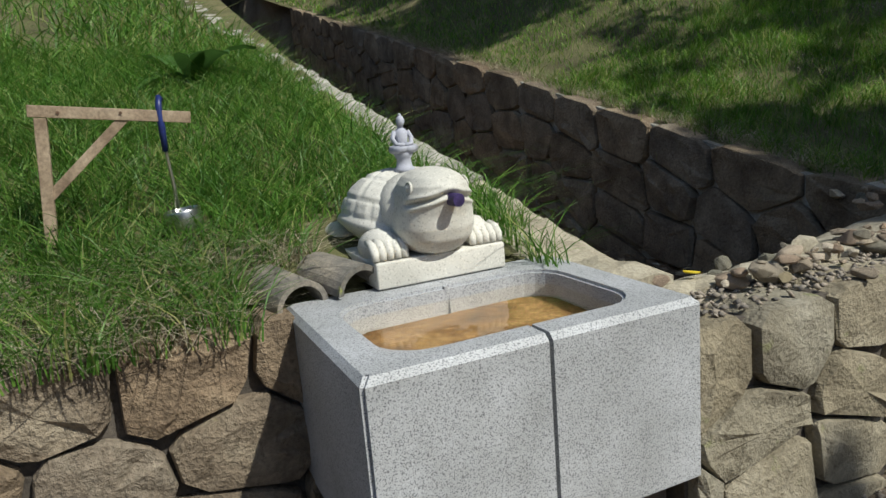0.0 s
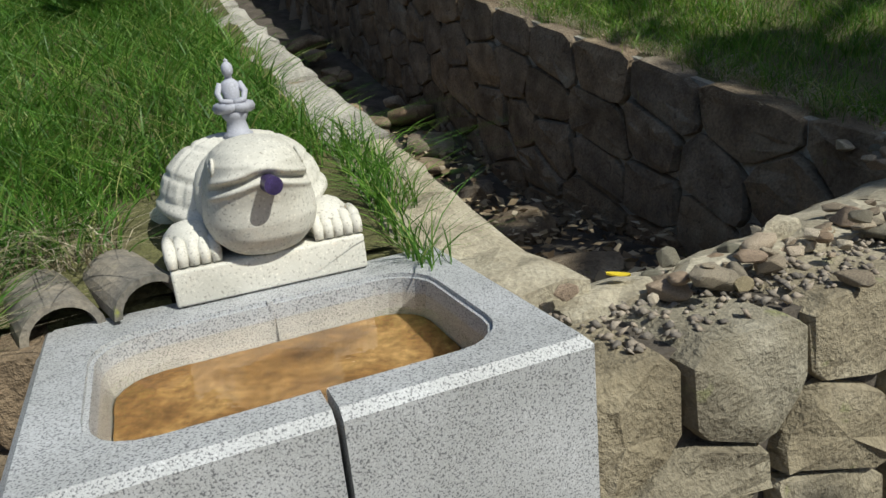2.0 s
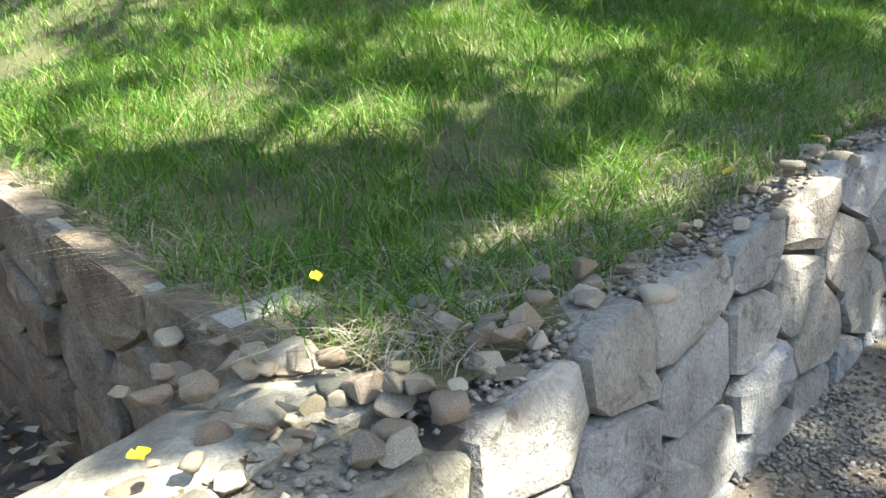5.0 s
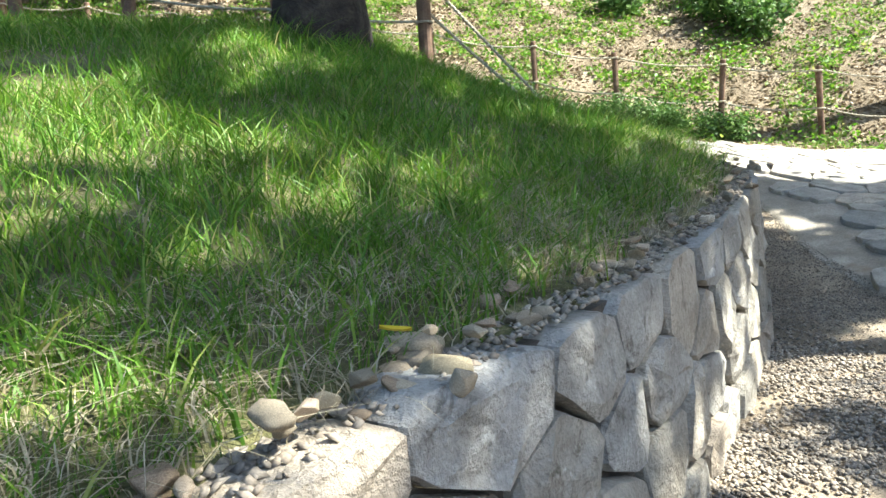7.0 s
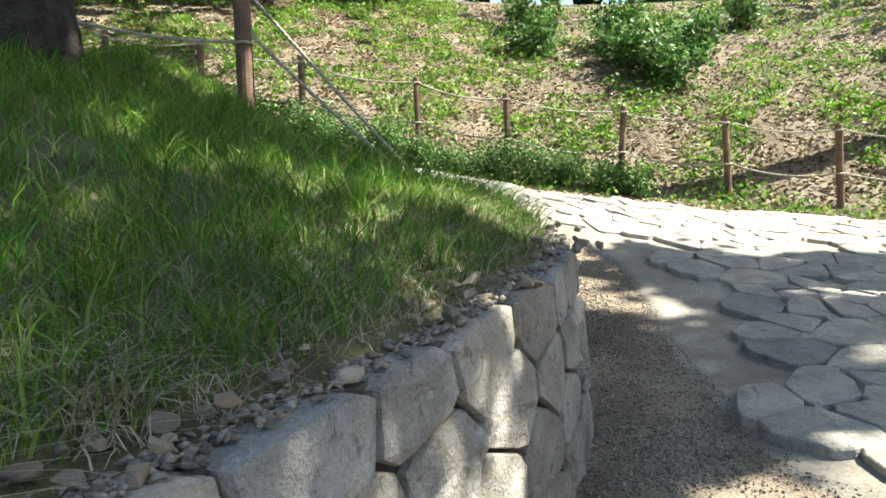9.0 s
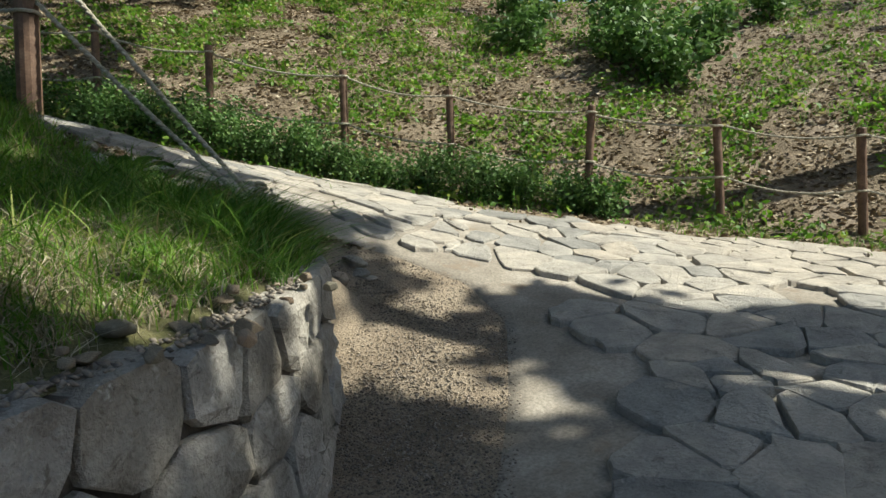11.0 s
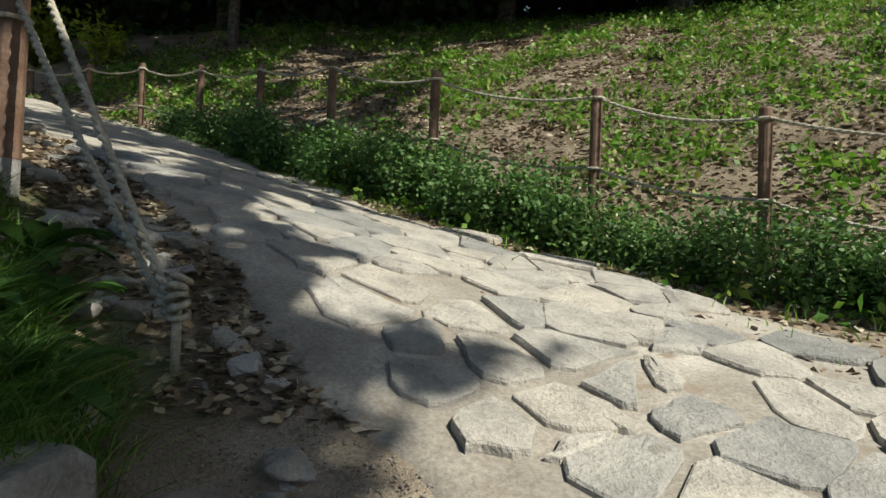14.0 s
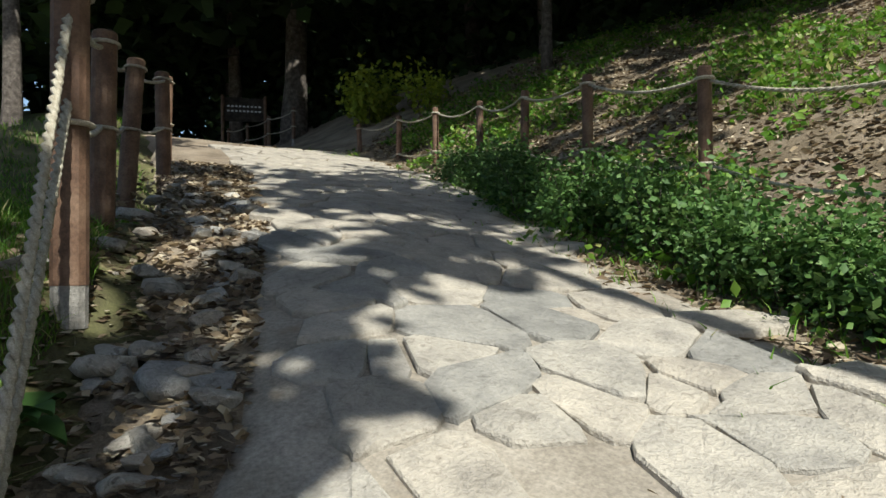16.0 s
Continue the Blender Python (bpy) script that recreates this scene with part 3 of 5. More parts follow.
TROUGH = pose(OX, OY, 0, 0, 0, TURN)


def trough():
    thing = empty("granite_trough", TROUGH)
    hole = rounded(0.56, 0.40, 0.425, 0.28, 0.13)
    n = len(hole)
    outer = []
    for x, y in hole:
        dx, dy = x - 0.56, y - 0.40
        t = min((0.56 if dx < 0 else TW - 0.56) / max(abs(dx), 1e-6), (0.40 if dy < 0 else TD - 0.40) / max(abs(dy), 1e-6))
        outer.append((0.56 + dx * t, 0.40 + dy * t))
    corners = [(TW, TD), (0, TD), (0, 0), (TW, 0)]
    for c in corners:
        k = min(range(n), key=lambda j: (outer[j][0] - c[0]) ** 2 + (outer[j][1] - c[1]) ** 2)
        outer[k] = c
    bm = bmesh.new()
    rows = [[bm.verts.new((x, y, z)) for x, y in ring] for ring, z in ((outer, FOOT), (outer, TOP), (hole, TOP), ([(0.56 + (x - 0.56) * 0.94, 0.4 + (y - 0.4) * 0.92) for x, y in hole], TOP - 0.3))]
    for a, b in zip(rows, rows[1:]):
        for k in range(n):
            bm.faces.new((a[k], a[(k + 1) % n], b[(k + 1) % n], b[k]))
    bm.faces.new(rows[0][::-1]), bm.faces.new(rows[3])
    bm.normal_update()
    lip = [e for e in bm.edges if all(abs(w.co.z - TOP) < 1e-4 and (min(w.co.x, w.co.y) < 1e-3 or w.co.x > TW - 1e-3 or w.co.y > TD - 1e-3) for w in e.verts)]
    bmesh.ops.bevel(bm, geom=lip, offset=0.02, segments=1, affect="EDGES")
    bm.normal_update()
    sharp = [e for e in bm.edges if e.is_manifold and e.calc_face_angle(0) > 0.9]
    bmesh.ops.bevel(bm, geom=sharp, offset=0.011, segments=2, affect="EDGES")
    bmesh.ops.recalc_face_normals(bm, faces=bm.faces)
    for at, keep in ((0.558, -1), (0.572, 1)):
        half = bm.copy()
        r = bmesh.ops.bisect_plane(half, geom=half.verts[:] + half.edges[:] + half.faces[:], plane_co=(at, 0, 0), plane_no=(keep, 0, 0), clear_inner=True)
        bmesh.ops.holes_fill(half, edges=[e for e in half.edges if e.is_boundary])
        part("block", half, MAT_TROUGH, thing)
    bm.free()
    bm = bmesh.new()
    box(bm, pose(0.565, 0.768, (TOP + FOOT) / 2 - 0.001), (0.014, 0.18, TOP - FOOT))
    part("joint_filling", bm, MAT_TROUGH, thing)
    bm = bmesh.new()
    bm.faces.new([bm.verts.new((0.56 + (x - 0.56) * 0.985, 0.4 + (y - 0.4) * 0.98, TOP - 0.052)) for x, y in hole])
    water = part("water", bm, MAT_WATER, thing, "clear shallow spring water over brown sediment")
    bm = bmesh.new()
    bm.faces.new([bm.verts.new((0.56 + (x - 0.56) * 0.95, 0.4 + (y - 0.4) * 0.93, TOP - 0.2)) for x, y in hole])
    part("sediment", bm, MAT_SEDIMENT, thing, "rust-brown sediment on the basin floor")
    bm = bmesh.new()
    box(bm, pose(0.56, 0.47, FOOT - 0.2), (1.02, 0.74, 0.42), 0.02)
    part("footing", bm, MAT_CORE, thing, "dark rough footing stone")
    return tagged(thing, "grey speckled granite trough with a rounded basin full of water", "trough")


MAT_WATER, wnt, wb = material("spring_water", 0.02)
wb.inputs["Transmission Weight"].default_value, wb.inputs["IOR"].default_value = 1.0, 1.33
wb.inputs["Base Color"].default_value = (0.93, 0.86, 0.72, 1)
bump(wnt, wb, noise_of(wnt, wnt.nodes.new("ShaderNodeNewGeometry").outputs["Position"], 14, 2.0), 0.12, 0.01)
MAT_SEDIMENT = surface("brown_sediment", [(0.3, (0.09, 0.045, 0.015)), (0.5, (0.22, 0.125, 0.045)), (0.7, (0.4, 0.27, 0.12))], 5, 40, 0.9)
trough_thing = trough()
for child in trough_thing.children:
    if child.name.startswith("water"):
        child.visible_shadow = False


# ---- turtle spout ----
def turtle():
    """Carved turtle on a plinth, facing along -y of its own frame, z from the plinth's foot."""
    bm = bmesh.new()
    box(bm, pose(0, 0.02, 0.05), (0.535, 0.62, 0.1), 0.008)
    blob(bm, pose(0, 0.08, 0.2) @ Matrix.Diagonal((0.235, 0.27, 0.13, 1)), 0, 3)
    # shell: a dome with a flared rim and carved plates
    rings, seg = 34, 120

    def cut(a, t):
        """Depth of the carved plate lines at angle a and height angle t."""
        lines = [abs(t - 0.16) * 0.25, abs(t - 0.5) * 0.25, abs(t - 1.0) * 0.25]
        if t > 0.5:
            n, off = (9, 0.0) if t < 1.0 else (5, 0.3)
        else:
            n, off = 18, 0.17
        if t > 0.16:
            d = (a * n / (2 * math.pi) + off) % 1
            lines.append(min(d, 1 - d) * 2 * math.pi / n * 0.26 * math.cos(t))
        near = min(lines)
        return -0.007 * math.exp(-(near / 0.006) ** 2) + 0.003 * math.exp(-((near - 0.02) / 0.009) ** 2)

    rows = []
    for r in range(rings + 1):
        t = r / rings * math.pi / 2 * 0.985
        row = []
        for k in range(seg):
            a = 2 * math.pi * k / seg
            k2 = 1 + cut(a, t) / 0.26
            rad = math.cos(t) * (1 + 0.06 * math.exp(-(t / 0.13) ** 2)) * k2
            row.append(bm.verts.new((0.25 * rad * math.cos(a), 0.1 + 0.285 * rad * math.sin(a), 0.185 + 0.215 * math.sin(t) * k2 + 0.022 * math.cos(a * 2) * math.cos(t))))
        rows.append(row)
    for a, b in zip(rows, rows[1:]):
        for k in range(seg):
            bm.faces.new((a[k], a[(k + 1) % seg], b[(k + 1) % seg], b[k]))
    bm.faces.new(rows[-1])
    under = [bm.verts.new((v.co.x * 0.86, 0.1 + (v.co.y - 0.1) * 0.86, 0.16)) for v in rows[0]]
    for k in range(seg):
        bm.faces.new((under[k], under[(k + 1) % seg], rows[0][(k + 1) % seg], rows[0][k]))
    # neck and head: a smooth dome over a wide throat, with a carved mouth
    tube(bm, [(0, 0.06, 0.2), (0, -0.08, 0.235), (0, -0.2, 0.25)], [0.175, 0.165, 0.15], 28)
    HZ = [0.095, 0.115, 0.15, 0.19, 0.235, 0.275, 0.305, 0.335, 0.36, 0.378, 0.386]
    HALF = [0.055, 0.09, 0.122, 0.134, 0.13, 0.121, 0.115, 0.104, 0.086, 0.058, 0.02]
    AHEAD = [0.055, 0.095, 0.125, 0.137, 0.14, 0.152, 0.163, 0.16, 0.135, 0.09, 0.03]

    def face(a, z, out=0.0):
        half = float(np.interp(z, HZ, HALF))
        ahead = float(np.interp(z, HZ, AHEAD)) if math.cos(a) > 0 else half
        side = a if a < math.pi else 2 * math.pi - a
        lip = z - (0.287 + 0.012 * math.cos(side * 2.2) + 0.01 * math.exp(-(side / 0.25) ** 2))
        open_ = 1 / (1 + math.exp((abs(side) - 1.15) / 0.05))
        d = open_ * (-0.016 * math.exp(-(lip / 0.0065) ** 2) + 0.006 * math.exp(-((lip - 0.017) / 0.008) ** 2) + 0.006 * math.exp(-((lip + 0.017) / 0.008) ** 2))
        d -= 0.01 * math.exp(-(((side - 0.17) / 0.045) ** 2 + ((z - 0.345) / 0.006) ** 2))
        d += 0.004 * math.exp(-(((side - 0.17) / 0.1) ** 2 + ((z - 0.336) / 0.012) ** 2))
        ca, sa = math.cos(a), math.sin(a)
        ca = math.copysign(abs(ca) ** 0.85, ca)
        sa = math.copysign(abs(sa) ** 0.85, sa)
        return Vector(((half + d + out) * sa * 1.16, -0.215 - (ahead + d + out) * ca * 1.12, 0.1 + (z - 0.1) * 1.12))

    zs = np.r_[np.linspace(0.095, 0.25, 20), np.linspace(0.254, 0.386, 44)]
    na = 84
    rows = [[bm.verts.new(face(a, z)) for a in np.linspace(0, 2 * math.pi, na, endpoint=False)] for z in zs]
    for p, q in zip(rows, rows[1:]):
        for k in range(na):
            bm.faces.new((p[k], p[(k + 1) % na], q[(k + 1) % na], q[k]))
    bm.faces.new(rows[0][::-1]), bm.faces.new(rows[-1])
    for sx in (-1, 1):
        e = face(1.22, 0.328, -0.006)
        e.x *= sx
        blob(bm, Matrix.Translation(e) @ Matrix.Diagonal((0.015, 0.018, 0.015, 1)), 0, 2)
        tube(bm, [e + Vector((sx * (0.004 - 0.004 * math.sin(a)), 0.026 * math.cos(a), 0.022 * math.sin(a))) for a in np.linspace(0, 6.28, 14)], 0.005, 6)
        # paws with four toes
        blob(bm, pose(sx * 0.196, -0.15, 0.13, 0, 0, sx * -14) @ Matrix.Diagonal((0.075, 0.115, 0.075, 1)), 0, 2)
        for k in range(5):
            x = sx * 0.2 + (k - 2) * 0.029
            tube(bm, [(x, -0.19, 0.165), (x, -0.236, 0.156), (x, -0.26, 0.13), (x, -0.268, 0.103)], [0.014, 0.017, 0.017, 0.013], 8)
        blob(bm, pose(sx * 0.22, 0.27, 0.13) @ Matrix.Diagonal((0.08, 0.09, 0.06, 1)), 0, 2)
    ob = part("turtle_statue", bm, MAT_TURTLE, None, smooth=True)
    ob.matrix_world = pose(*W(0.605, 1.06, TOP + 0.004), 0, 0, TURN)
    return tagged(ob, "pale carved granite turtle spout on a slab behind the basin", "statue")


turtle()
bm = bmesh.new()
box(bm, pose(*W(0.17, 1.15, 0.68), 0, 0, TURN), (0.33, 0.55, 0.3), 0.03)
box(bm, pose(*W(0.99, 1.12, 0.67), 0, 0, TURN), (0.2, 0.5, 0.3), 0.01)
tagged(part("bank_soil", bm, MAT_SOIL, None), "dark soil packed beside the turtle's slab", "soil", kind="structure")


def nozzle():
    bm = bmesh.new()
    tube(bm, [(0, 0.1, 0), (0, -0.035, 0.0), (0, -0.036, 0.0), (0, -0.01, 0.0)], [0.024, 0.024, 0.014, 0.012], 16)
    ob = part("spout_pipe", bm, MAT_PIPE, None, smooth=False)
    ob.matrix_world = pose(*W(0.615, 0.66, TOP + 0.315), 0, 0, TURN + 6)
    return tagged(ob, "short violet plastic pipe in the turtle's mouth", "pipe")


nozzle()


def seated_figure():
    bm = bmesh.new()
    tube(bm, [(0, 0, 0), (0, 0, 0.014), (0, 0, 0.02), (0, 0, 0.05), (0, 0, 0.058), (0, 0, 0.075), (0, 0, 0.08)], [0.044, 0.044, 0.034, 0.028, 0.034, 0.042, 0.038], 16)
    for sx in (-1, 1):
        tube(bm, [(sx * 0.012, 0.012, 0.092), (sx * 0.046, -0.012, 0.092), (sx * 0.02, -0.038, 0.09), (-sx * 0.014, -0.036, 0.094)], [0.02, 0.018, 0.014, 0.01], 8)
        tube(bm, [(sx * 0.026, 0.008, 0.162), (sx * 0.04, 0.002, 0.135), (sx * 0.032, -0.022, 0.112), (0, -0.034, 0.108)], [0.011, 0.01, 0.009, 0.008], 8)
    tube(bm, [(0, 0.012, 0.085), (0, 0.012, 0.12), (0, 0.012, 0.16), (0, 0.012, 0.176)], [0.03, 0.025, 0.03, 0.012], 12)
    tube(bm, [(0, 0.01, 0.172), (0, 0.008, 0.186)], 0.011, 10)
    blob(bm, pose(0, 0.004, 0.202) @ Matrix.Diagonal((0.018, 0.02, 0.024, 1)), 0, 2)
    blob(bm, pose(0, 0.008, 0.226) @ Matrix.Diagonal((0.008, 0.008, 0.009, 1)), 0, 1)
    ob = part("small_statue", bm, MAT_BUDDHA, None, smooth=True)
    ob.matrix_world = pose(*W(0.615, 1.1, TOP + 0.392), 0, 0, TURN - 4)
    return tagged(ob, "small blue-grey seated statue on the turtle's shell", "statue")


seated_figure()


# ---- fence ----
def fence_post(x, y, z, high=1.4, r=0.05, lean=(0, 0), label="brown round timber fence post with a pale foot", foot=0.42):
    thing = empty("fence_post", pose(x, y, z - 0.25, lean[0], lean[1], (x * 37 + y * 11) % 360))
    bm = bmesh.new()
    tube(bm, [(0, 0, foot), (0, 0, 0.25 + high - 0.015), (0, 0, 0.25 + high)], [r, r, r * 0.82], 14)
    part("shaft", bm, MAT_POST, thing, smooth=False)
    bm = bmesh.new()
    tube(bm, [(0, 0, 0), (0, 0, foot + 0.001)], r * 0.97, 14)
    part("foot", bm, MAT_FOOT, thing, "grey weathered foot")
    for h in (0.25 + high - 0.09, 0.25 + high * 0.5):
        bm = bmesh.new()
        tube(bm, [((r + 0.012) * math.cos(a), (r + 0.012) * math.sin(a), h) for a in np.linspace(0, 2 * math.pi, 13)], 0.014, 6, caps=False)
        part("rope_collar", bm, MAT_ROPE, thing)
    return tagged(thing, label, "fence post", "fence posts beside the path")


def rope(a, b, sag, r=0.014, label="pale twisted rope strung between posts", group="fence ropes"):
    a, b = Vector(a), Vector(b)
    n = max(int((b - a).length / 0.025), 8)
    bm = bmesh.new()
    for strand in range(2):
        pts = []
        for k in range(n + 1):
            t = k / n
            w = strand * math.pi + t * (b - a).length * 55
            side = (b - a).cross(Vector((0, 0, 1))).normalized()
            pts.append(a.lerp(b, t) + Vector((0, 0, -4 * sag * t * (1 - t))) + r * 0.55 * (math.cos(w) * side + math.sin(w) * Vector((0, 0, 1))))
        tube(bm, pts, r * 0.72, 5)
    return tagged(part("rope", bm, MAT_ROPE, None, smooth=True), label, "rope", group)


rng = np.random.default_rng(3)
TOPS = [1.7, 2.0, 2.27, 2.5, 2.77, 3.065, 3.39, 3.79, 4.15, 4.4, 4.7, 4.95, 5.15, 5.3]
heads = []
for (x, y), top in zip(FENCE, TOPS):
    fence_post(x, y, top - 1.4, 1.4, 0.05, (rng.normal() * 1.2, rng.normal() * 1.2))
    heads.append(Vector((x, y, top)))
for k in range(len(heads) - 1):
    d = (heads[k + 1] - heads[k]).normalized() * 0.06
    for low in (0.09, 0.7):
        rope(heads[k] + d - Vector((0, 0, low)), heads[k + 1] - d - Vector((0, 0, low)), rng.uniform(0.05, 0.1), 0.013)


# ---- rail along the path's inner edge ----
RAIL = [(8.79, 10.51, 2.36), (7.38, 11.51, 2.68), (5.85, 12.65, 3.05), (4.7, 13.9, 3.4), (3.3, 14.9, 3.8)]
for x, y, z in RAIL:
    fence_post(x, y, z, 1.4, 0.085, (rng.normal() * 1.5, rng.normal() * 1.5), "thick brown timber rail post with a grey foot", 0.2)
for (x, y, z), (x2, y2, z2) in zip(RAIL, RAIL[1:]):
    for h in (1.28, 0.72):
        rope((x, y, z + h), (x2, y2, z2 + h), 0.06, 0.016)
STAKE = Vector((10.2, 9.5, 1.57))
rope((8.79, 10.51, 3.66), STAKE, 0.02, 0.02, "slack twisted rope stay tied down at the path's edge", "rope stays")
rope((8.79, 10.51, 3.25), STAKE + Vector((-0.04, 0.03, 0)), 0.05, 0.02, "slack twisted rope stay tied down at the path's edge", "rope stays")
bm = bmesh.new()
for k in range(5):
    c = STAKE + Vector((0.01 * math.sin(k * 2), 0.01 * math.cos(k * 3), 0.015 + 0.035 * k))
    tube(bm, [c + Vector((0.035 * math.cos(a), 0.035 * math.sin(a), 0.015 * math.sin(a + k))) for a in np.linspace(0, 6.28, 11)], 0.013, 6)
tube(bm, [STAKE - Vector((0, 0, 0.25)), STAKE + Vector((0, 0, 0.06))], 0.02, 8)
tagged(part("rope_stake", bm, MAT_ROPE, None, smooth=True), "knotted rope end on a short stake", "rope anchor")


# ---- ladle stand ----
def ladle_stand():
    thing = empty("ladle_stand", pose(*W(-0.72, 1.42, 0.98), 0, 5, TURN - 3))
    bm = bmesh.new()
    box(bm, pose(0, 0, 0.2), (0.042, 0.036, 0.72), 0.003)
    part("post", bm, MAT_WOOD, thing)
    bm = bmesh.new()
    box(bm, pose(0.24, -0.002, 0.575, 0, 2, 0), (0.56, 0.034, 0.044), 0.003)
    part("beam", bm, MAT_WOOD, thing)
    bm = bmesh.new()
    box(bm, pose(0.145, 0.0, 0.415, 0, -47, 0), (0.4, 0.026, 0.036), 0.002)
    part("brace", bm, MAT_WOOD, thing)
    for x in (0.06, 0.27):
        bm = bmesh.new()
        tube(bm, [(x, -0.016, 0.58), (x, -0.024, 0.58)], 0.006, 8)
        part("bolt", bm, MAT_POST, thing)
    return tagged(thing, "weathered timber gallows stand in long grass", "stand")


def ladle():
    thing = empty("ladle", pose(*W(-0.25, 1.385, 1.165), 0, 3, TURN) @ Matrix.Scale(1.16, 4))
    bm = bmesh.new()
    prof = [(0.046, 0.0), (0.048, -0.004), (0.046, -0.05), (0.04, -0.072), (0.02, -0.078), (0.001, -0.078), (0.001, -0.074), (0.036, -0.068), (0.043, -0.05), (0.044, -0.002), (0.046, 0.0)]
    rows = [[bm.verts.new((r * math.cos(a), r * math.sin(a), z)) for a in np.linspace(0, 2 * math.pi, 24, endpoint=False)] for r, z in prof]
    for a, b in zip(rows, rows[1:]):
        for k in range(24):
            bm.faces.new((a[k], a[(k + 1) % 24], b[(k + 1) % 24], b[k]))
    cup = part("cup", bm, MAT_STEEL, thing, "shiny steel cup", smooth=True)
    cup.matrix_local = pose(0.01, 0, -0.02, 0, -10, 0) @ Matrix.Scale(1.3, 4)
    bm = bmesh.new()
    tube(bm, [(-0.0, 0.03, -0.02), (-0.004, 0.03, 0.06), (-0.018, 0.012, 0.16), (-0.024, 0.005, 0.22)], [0.008, 0.007, 0.006, 0.007], 8)
    part("handle", bm, MAT_STEEL, thing, "thin steel handle", smooth=True)
    bm = bmesh.new()
    tube(bm, [(-0.022, 0.006, 0.18), (-0.026, 0.003, 0.26), (-0.03, 0, 0.33), (-0.026, 0.012, 0.36), (-0.018, 0.03, 0.352)], [0.01, 0.012, 0.011, 0.01, 0.009], 10)
    part("grip", bm, MAT_BLUE, thing, "dark blue plastic grip", smooth=True)
    return tagged(thing, "steel ladle with a blue grip hung from the beam", "ladle")


ladle_stand()
ladle()


# ---- old roof tiles beside the turtle ----
def roof_tile(u, v, z, turn, tilt):
    bm = bmesh.new()
    n, rows = 12, []
    for y, k in ((-0.15, 1.0), (-0.02, 0.97), (0.13, 0.93), (0.15, 0.92)):
        for r in (0.098 * k, 0.078 * k):
            rows.append([bm.verts.new((r * math.cos(a) * 1.05, y, r * math.sin(a))) for a in np.linspace(0, math.pi, n)])
    for k in range(0, 6, 2):
        for j in range(n - 1):
            bm.faces.new((rows[k][j], rows[k + 2][j], rows[k + 2][j + 1], rows[k][j + 1]))
            bm.faces.new((rows[k + 1][j], rows[k + 1][j + 1], rows[k + 3][j + 1], rows[k + 3][j]))
        for j in (0, n - 1):
            bm.faces.new((rows[k][j], rows[k + 1][j], rows[k + 3][j], rows[k + 2][j]))
    for k in (0, 6):
        for j in range(n - 1):
            bm.faces.new((rows[k][j], rows[k][j + 1], rows[k + 1][j + 1], rows[k + 1][j]))
    bmesh.ops.recalc_face_normals(bm, faces=bm.faces)
    ob = part("roof_tile", bm, MAT_TILE, None, smooth=False)
    ob.matrix_world = pose(*W(u, v, z), tilt, 0, TURN + turn)
    return tagged(ob, "curved grey clay roof tile with moss laid on the bank", "roof tile", "roof tiles beside the trough")


roof_tile(0.02, 0.93, 0.83, 16, 6)
roof_tile(0.235, 0.93, 0.845, 18, 5)
roof_tile(-0.95, 1.12, 0.86, -20, 8)

# ---- curb slabs and channel rocks ----
rng = np.random.default_rng(21)
v = 0.42
while v < 9:
    L = rng.uniform(0.5, 0.85)
    bm = bmesh.new()
    r = bmesh.ops.create_grid(bm, x_segments=4, y_segments=7, size=0.5)
    for w in bm.verts:
        x, y = w.co.x, w.co.y
        uu = float(curb_u(v + (y + 0.5) * L)) - 0.13 + x * 0.34 + (rng.uniform(-0.02, 0.02) if abs(x) > 0.4 else 0)
        vv = v + (y + 0.5) * (L - 0.03)
        w.co = W(uu, vv, max(float(bank_height(1, vv)), 0.78) + 0.0 + rng.uniform(-0.012, 0.012) - (0.03 if abs(x) > 0.45 or abs(y) > 0.45 else 0))
    ext = bmesh.ops.extrude_face_region(bm, geom=bm.faces[:])
    bmesh.ops.translate(bm, verts=[g for g in ext["geom"] if isinstance(g, bmesh.types.BMVert)], vec=(0, 0, -0.14))
    bmesh.ops.recalc_face_normals(bm, faces=bm.faces)
    tagged(part("curb_slab", bm, MAT_SAND if v < 1.3 else MAT_CAP, None), "flat pale curb slab along the channel", "curb slab", "curb slabs of the channel")
    v += L
for k in range(46):
    v = rng.uniform(1.6, 9.5)
    u = rng.uniform(1.45, 3.2)
    s = rng.uniform(0.3, 0.62)
    p = W(u, v, float(pit_height(u, v)) - 0.05 + max(0, v - 4) * 0.05)
    tagged(rock("boulder", p, (s, s * rng.uniform(0.7, 1.1), s * rng.uniform(0.35, 0.6)), MAT_FARWALL, rng), "damp brown boulder on the channel floor", "boulder", "boulders in the channel")
for v0, u0, s in ((2.3, 2.35, 0.95), (2.9, 2.2, 0.85), (3.6, 2.0, 0.8), (4.6, 2.3, 0.8), (5.6, 1.9, 0.85), (6.6, 2.2, 0.9)):
    p = W(u0, v0, float(pit_height(u0, v0)) - 0.06)
    tagged(rock("boulder", p, (s, s * 0.8, 0.34), MAT_FARWALL, rng, radians(TURN + 8)), "flat brown boulder on the channel floor", "boulder", "boulders in the channel")
